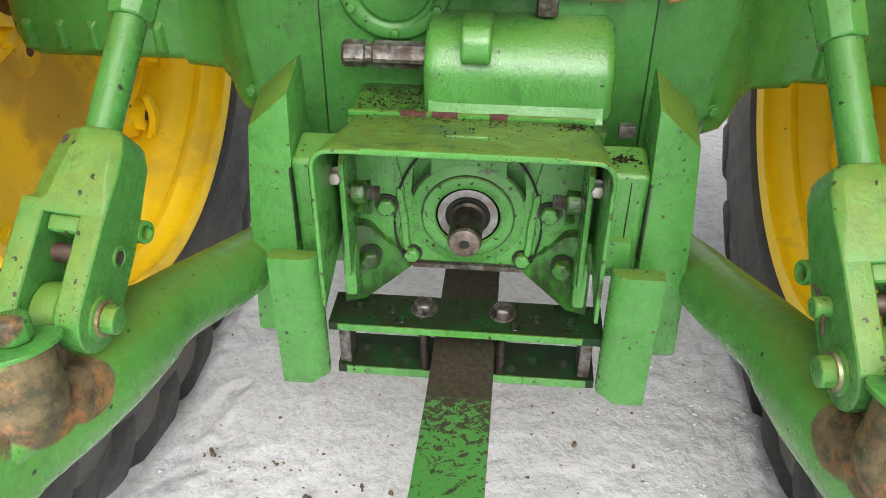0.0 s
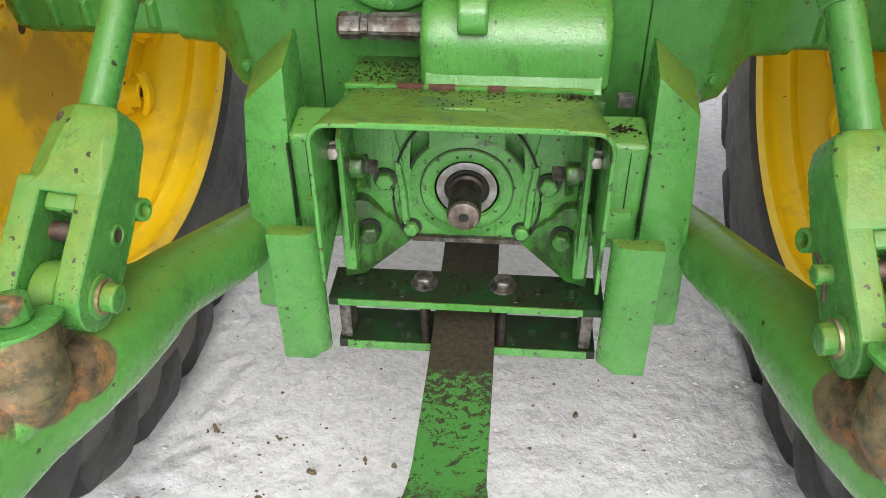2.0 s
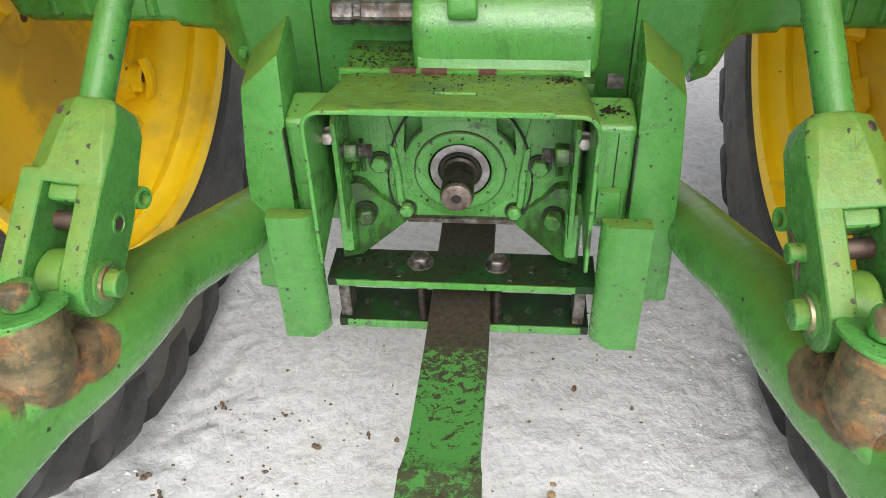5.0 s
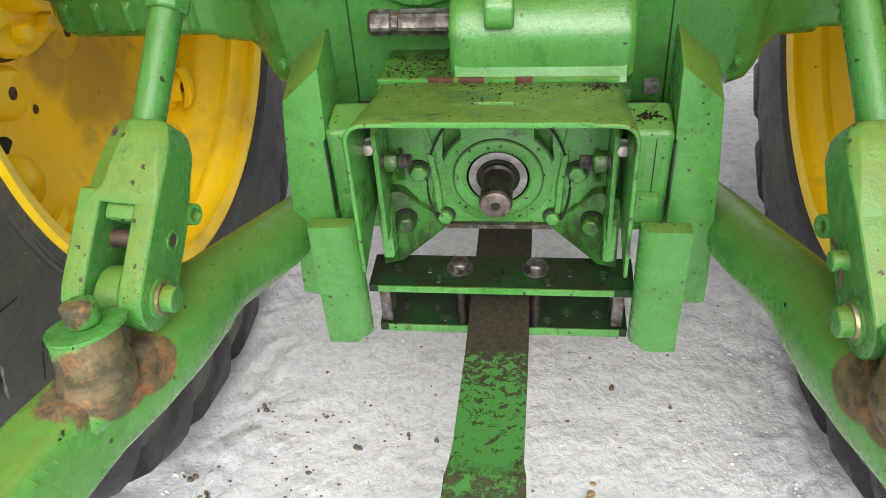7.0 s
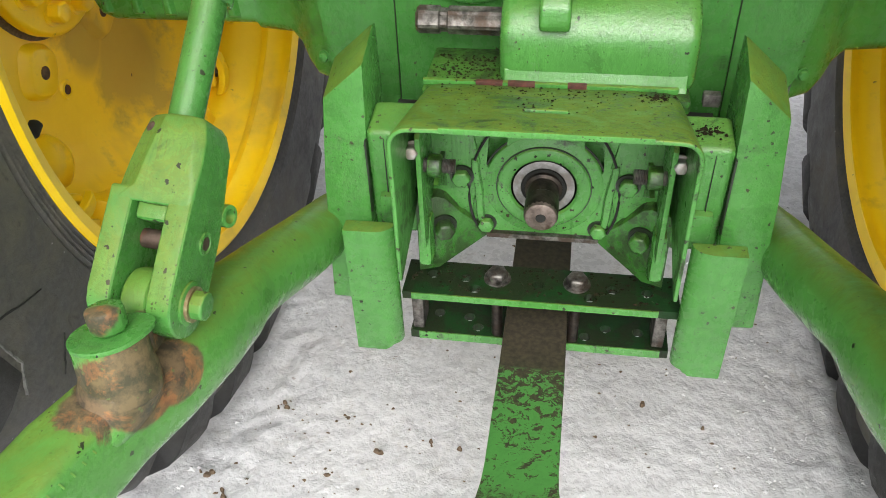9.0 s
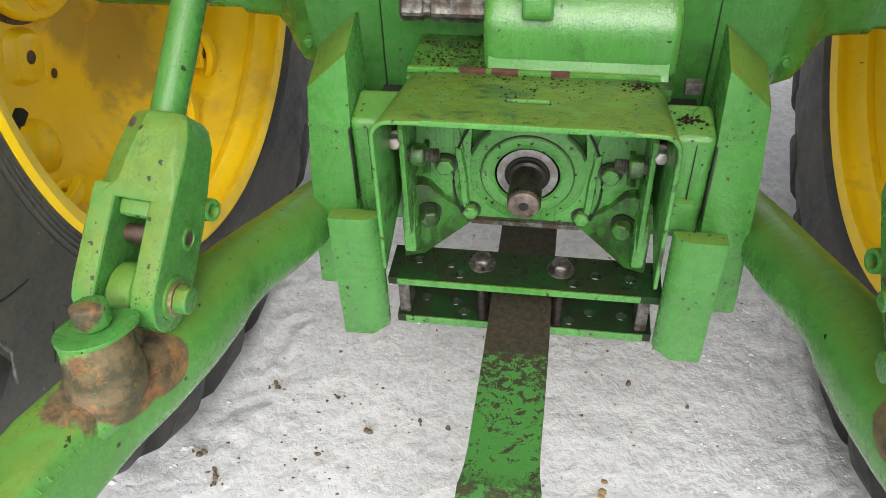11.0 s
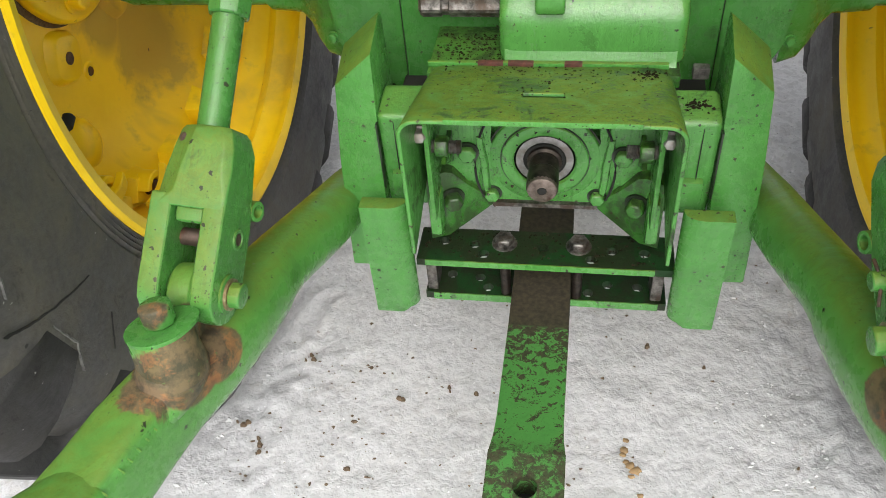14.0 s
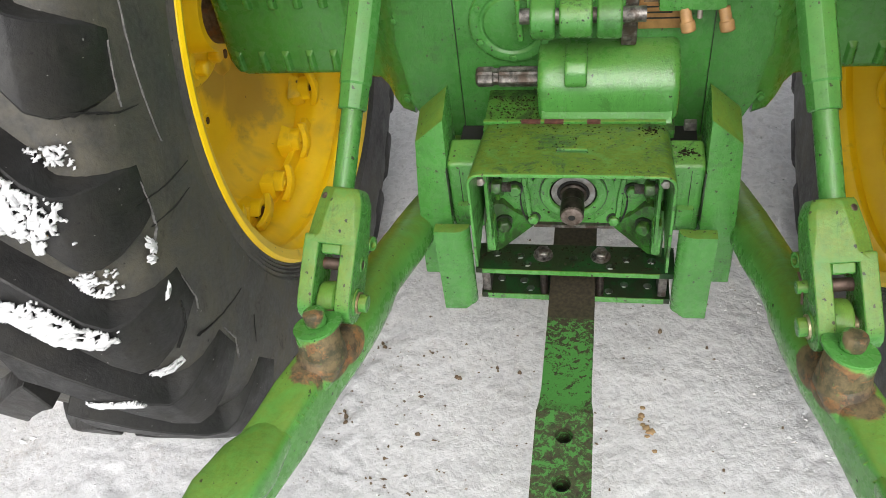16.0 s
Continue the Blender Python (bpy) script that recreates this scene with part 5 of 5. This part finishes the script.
coupler = part("coupler_block", box(0.125, 0.225, 0.985, 1.022, 0.873, 0.91), GREEN, tractor, bevel=0.004)
for x in (0.168, 0.226):
    part("coupler_cap", turned([(0, 0.009), (0.02, 0.009), (0.022, 0.0115), (0.036, 0.0115), (0.038, 0.009)], (x - 0.004, 0.992, 0.875), (0.25, -0.35, -1), 20), ORANGE, coupler, "worn orange dust cap", bevel=0.001)
part("drain_screw", turned([(0, 0.004), (0.014, 0.004)], (0.187, 0.99, 0.874), (0, -0.2, -1), 12), BRIGHT, coupler)


# ---- snow caught on the tyre ----
def tyre_snow(x0, x1, a0, a1, seed, lift=0.010):
    """A ragged smear of snow on the tread between two lugs: x range, angle range in degrees."""
    nx, na = 80, 60
    pts, keep = {}, []
    for i in range(nx + 1):
        for j in range(na + 1):
            u, v = i / nx, j / na
            a = radians(a0 + (a1 - a0) * v)
            x = x0 + (x1 - x0) * u
            edge = 1.55 - 2.3 * max(abs(u - 0.5), abs(v - 0.5)) + 0.9 * noise.noise((u * 5 + seed, v * 5, seed)) + 0.9 * noise.noise((u * 16, v * 12 + seed, 1.0)) + 0.6 * noise.noise((u * 40, v * 26 + seed, 4.0))
            pts[i, j] = (edge, x, a, tread_radius(x, a) + min(0.9, max(0, edge - 0.35)) * lift + 0.0015)
    bm = bmesh.new()
    vs = {}
    for i in range(nx):
        for j in range(na):
            quad = [(i, j), (i + 1, j), (i + 1, j + 1), (i, j + 1)]
            heights = [pts[q][3] for q in quad]
            if min(pts[q][0] for q in quad) > 0.35 and max(heights) - min(heights) < 0.005:
                face = []
                for q in quad:
                    if q not in vs:
                        e, x, a, rr = pts[q]
                        vs[q] = bm.verts.new((x, AXLE_Y + rr * math.cos(a), AXLE_Z + rr * math.sin(a)))
                    face.append(vs[q])
                bm.faces.new(face)
    ob = part("snow_patch", bm, SNOW_LUMP, None, smooth=60)
    m = ob.modifiers.new("depth", "SOLIDIFY")
    m.thickness, m.offset = 0.004, 0
    return tagged(ob, "white snow packed between black tyre lugs", "snow patch", kind="stuff")


tyre_snow(-0.66, -0.545, 161.5, 169.5, 1.0, 0.010)
tyre_snow(-0.76, -0.545, 174.5, 181.0, 4.1, 0.008)
tyre_snow(-0.72, -0.535, 191.0, 192.2, 9.4, 0.003)
tyre_snow(-0.74, -0.66, 152.0, 155.0, 5.3, 0.005)


def sidewall_snow(a, r, long, wide, lean, seed):
    """A ragged dab of snow stuck to the tyre's side at an angle and radius."""
    rnd = random.Random(seed)
    bm = bmesh.new()
    rim, top = [], []
    for k in range(26):
        t = 2 * math.pi * k / 26
        q = rnd.uniform(0.55, 1.25)
        u, v = long * q * math.cos(t), wide * q * math.sin(t)
        du, dv = u * math.cos(lean) - v * math.sin(lean), u * math.sin(lean) + v * math.cos(lean)
        for ring, f, lift in ((rim, 1.0, -0.001), (top, 0.62, rnd.uniform(0.002, 0.005))):
            p = tyre_face(a + math.degrees(f * dv / r), r + f * du)
            ring.append(bm.verts.new((p.x + lift, p.y + AXLE_Y, p.z + AXLE_Z)))
    for k in range(26):
        bm.faces.new((rim[k], rim[(k + 1) % 26], top[(k + 1) % 26], top[k]))
    bm.faces.new(top)
    return tagged(part("snow_dab", bm, SNOW_LUMP, None, smooth=60), "small white dab of snow on the tyre", "snow patch", kind="stuff")


sidewall_snow(175.4, 0.690, 0.010, 0.016, 0.3, 1)
sidewall_snow(176.6, 0.700, 0.007, 0.010, 0.8, 2)
sidewall_snow(181.5, 0.702, 0.014, 0.004, 0.7, 3)


# ---- litter on the snow ----
def scatter(name, count, seed, size, material, label, category, area):
    rnd = random.Random(seed)
    bm = bmesh.new()
    for _ in range(count):
        x, y = rnd.uniform(*area[0]), rnd.uniform(*area[1])
        if rnd.random() < 0.5:
            x, y = x + rnd.gauss(0, 0.02), y + rnd.gauss(0, 0.02)
        r = size * rnd.uniform(0.3, 1.0) ** 2 + 0.0006
        z = 0.010 * noise.noise((x * 2.1, y * 2.1, 3.0)) - 0.003
        ring = []
        n = rnd.randint(7, 10)
        turn = rnd.uniform(0, 6.28)
        stretch = rnd.uniform(0.3, 0.9)
        for k in range(n):
            a = turn + 6.283 * k / n
            q = r * rnd.uniform(0.35, 1.35)
            ring.append(bm.verts.new((x + q * math.cos(a), y + q * stretch * math.sin(a), z)))
        tip = bm.verts.new((x, y, z + r * 0.2 + 0.0032))
        for k in range(n):
            bm.faces.new((ring[k], ring[(k + 1) % n], tip))
    return tagged(part(name, bm, material, None, smooth=0), label, category, kind="stuff")


scatter("dirt_specks", 330, 5, 0.0038, DIRT, "brown dirt specks scattered over packed snow", "dirt", ((-0.6, 0.55), (0.15, 1.5)))
scatter("dirt_specks", 130, 8, 0.0068, DIRT, "brown dirt crumbs dropped near the tyre", "dirt", ((-0.55, -0.25), (0.45, 1.0)))
scatter("snow_crumbs", 500, 11, 0.0065, SNOW_LUMP, "loose white snow crumbs by the wheel track", "snow", ((0.30, 0.55), (0.4, 1.9)))
scatter("snow_crumbs", 330, 12, 0.0045, SNOW_LUMP, "loose white snow crumbs over packed snow", "snow", ((-0.6, 0.5), (0.1, 1.8)))
scatter("snow_crumbs", 200, 14, 0.012, SNOW_LUMP, "loose white snow crumbs behind the tyre", "snow", ((-1.3, -0.5), (0.2, 1.0)))

def spots(name, places, seed, material, label, category, height=0.002):
    """Uneven flat blots or clods at given places: x, y, size."""
    rnd = random.Random(seed)
    bm = bmesh.new()
    for x, y, r in places:
        z = 0.010 * noise.noise((x * 2.1, y * 2.1, 3.0)) - 0.001
        n, turn = 12, rnd.uniform(0, 6.28)
        ring = [bm.verts.new((x + r * rnd.uniform(0.7, 1.25) * math.cos(turn + 6.283 * k / n), y + r * 0.8 * rnd.uniform(0.7, 1.25) * math.sin(turn + 6.283 * k / n), z)) for k in range(n)]
        tops = [bm.verts.new((v.co.x * 0.6 + x * 0.4, v.co.y * 0.6 + y * 0.4, z + height + 0.004)) for v in ring]
        for k in range(n):
            bm.faces.new((ring[k], ring[(k + 1) % n], tops[(k + 1) % n], tops[k]))
        bm.faces.new(tops)
    return tagged(part(name, bm, material, None, smooth=60), label, category, kind="stuff")


spots("rusty_drips", [(0.149, 0.846, 0.006), (0.146, 0.826, 0.008), (0.144, 0.817, 0.006), (0.150, 0.803, 0.006), (0.156, 0.797, 0.009), (0.164, 0.788, 0.011), (0.158, 0.776, 0.006), (0.172, 0.742, 0.006)], 21, STAIN, "rusty brown drip spots on packed snow", "stain", -0.002)
clods = random.Random(40)
places = []
for x, y, n in ((-0.457, 0.969, 3), (-0.546, 0.816, 5), (-0.507, 0.779, 4), (-0.498, 0.762, 4), (-0.264, 0.898, 2), (-0.174, 0.924, 2), (-0.127, 0.917, 1), (0.192, 1.060, 2), (0.283, 1.023, 1), (0.432, 0.824, 1), (-0.42, 0.62, 3), (-0.33, 0.74, 2), (0.08, 0.66, 1), (0.30, 0.70, 1)):
    for _ in range(n):
        places.append((x + clods.gauss(0, 0.006), y + clods.gauss(0, 0.006), clods.uniform(0.002, 0.006)))
spots("dirt_clods", places, 41, DIRT, "small brown clods of dirt on packed snow", "dirt", 0.003)


def crumbs(name, count, seed, size, material, label, category, spot):
    """Crumbs on a sloping top: spot(random) gives a place on it."""
    rnd = random.Random(seed)
    bm = bmesh.new()
    for _ in range(count):
        c = Vector(spot(rnd))
        r = size * rnd.uniform(0.3, 1.0) ** 2 + 0.0006
        n = rnd.randint(4, 6)
        ring = [bm.verts.new(c + Vector((r * rnd.uniform(0.5, 1.3) * math.cos(6.283 * k / n + c.x * 90), r * rnd.uniform(0.4, 1.0) * math.sin(6.283 * k / n + c.x * 90), -0.0008))) for k in range(n)]
        tip = bm.verts.new(c + Vector((0, 0, r * 0.6)))
        for k in range(n):
            bm.faces.new((ring[k], ring[(k + 1) % n], tip))
    return tagged(part(name, bm, material, None, smooth=0), label, category, kind="stuff")


def guard_top(y):
    return 0.766 - 0.0555 * (y - 0.722) / 0.196 + 0.0005


def on_guard(rnd):
    y = 0.918 - abs(rnd.gauss(0, 0.05))
    y = max(0.73, y)
    return rnd.uniform(-0.13, 0.13), y, guard_top(y)


def on_guard_corner(rnd):
    y = 0.885 + rnd.gauss(0, 0.009)
    return 0.118 + rnd.gauss(0, 0.010), y, guard_top(y)


def on_ledge(rnd):
    return rnd.uniform(-0.148, -0.062), rnd.uniform(0.928, 1.0), 0.7076


def on_casting(rnd):
    return 0.178 + rnd.gauss(0, 0.009), 0.868 + rnd.gauss(0, 0.007), 0.6935


def on_bar(rnd):
    return rnd.uniform(-0.165, 0.17), rnd.uniform(0.815, 0.87), 0.4712


def before_box(rnd):
    return rnd.uniform(-0.06, 0.15), 0.9275 - abs(rnd.gauss(0, 0.003)), 0.7085


crumbs("dirt_crumbs", 230, 31, 0.0021, SOIL, "dark dirt crumbs lying on the guard", "dirt", on_guard)
crumbs("dirt_crumbs", 90, 32, 0.0032, SOIL, "small heap of dark dirt on the guard", "dirt", on_guard_corner)
crumbs("dirt_crumbs", 260, 33, 0.0030, SOIL, "dark dirt crumbs on the oily ledge", "dirt", on_ledge)
crumbs("dirt_crumbs", 60, 34, 0.0030, SOIL, "small heap of dark dirt on the casting", "dirt", on_casting)
crumbs("dirt_crumbs", 260, 35, 0.0032, SOIL, "dark dirt crumbs on the cross bar", "dirt", on_bar)
crumbs("dirt_crumbs", 240, 36, 0.0028, SOIL, "dark dirt line below the gearbox", "dirt", before_box)
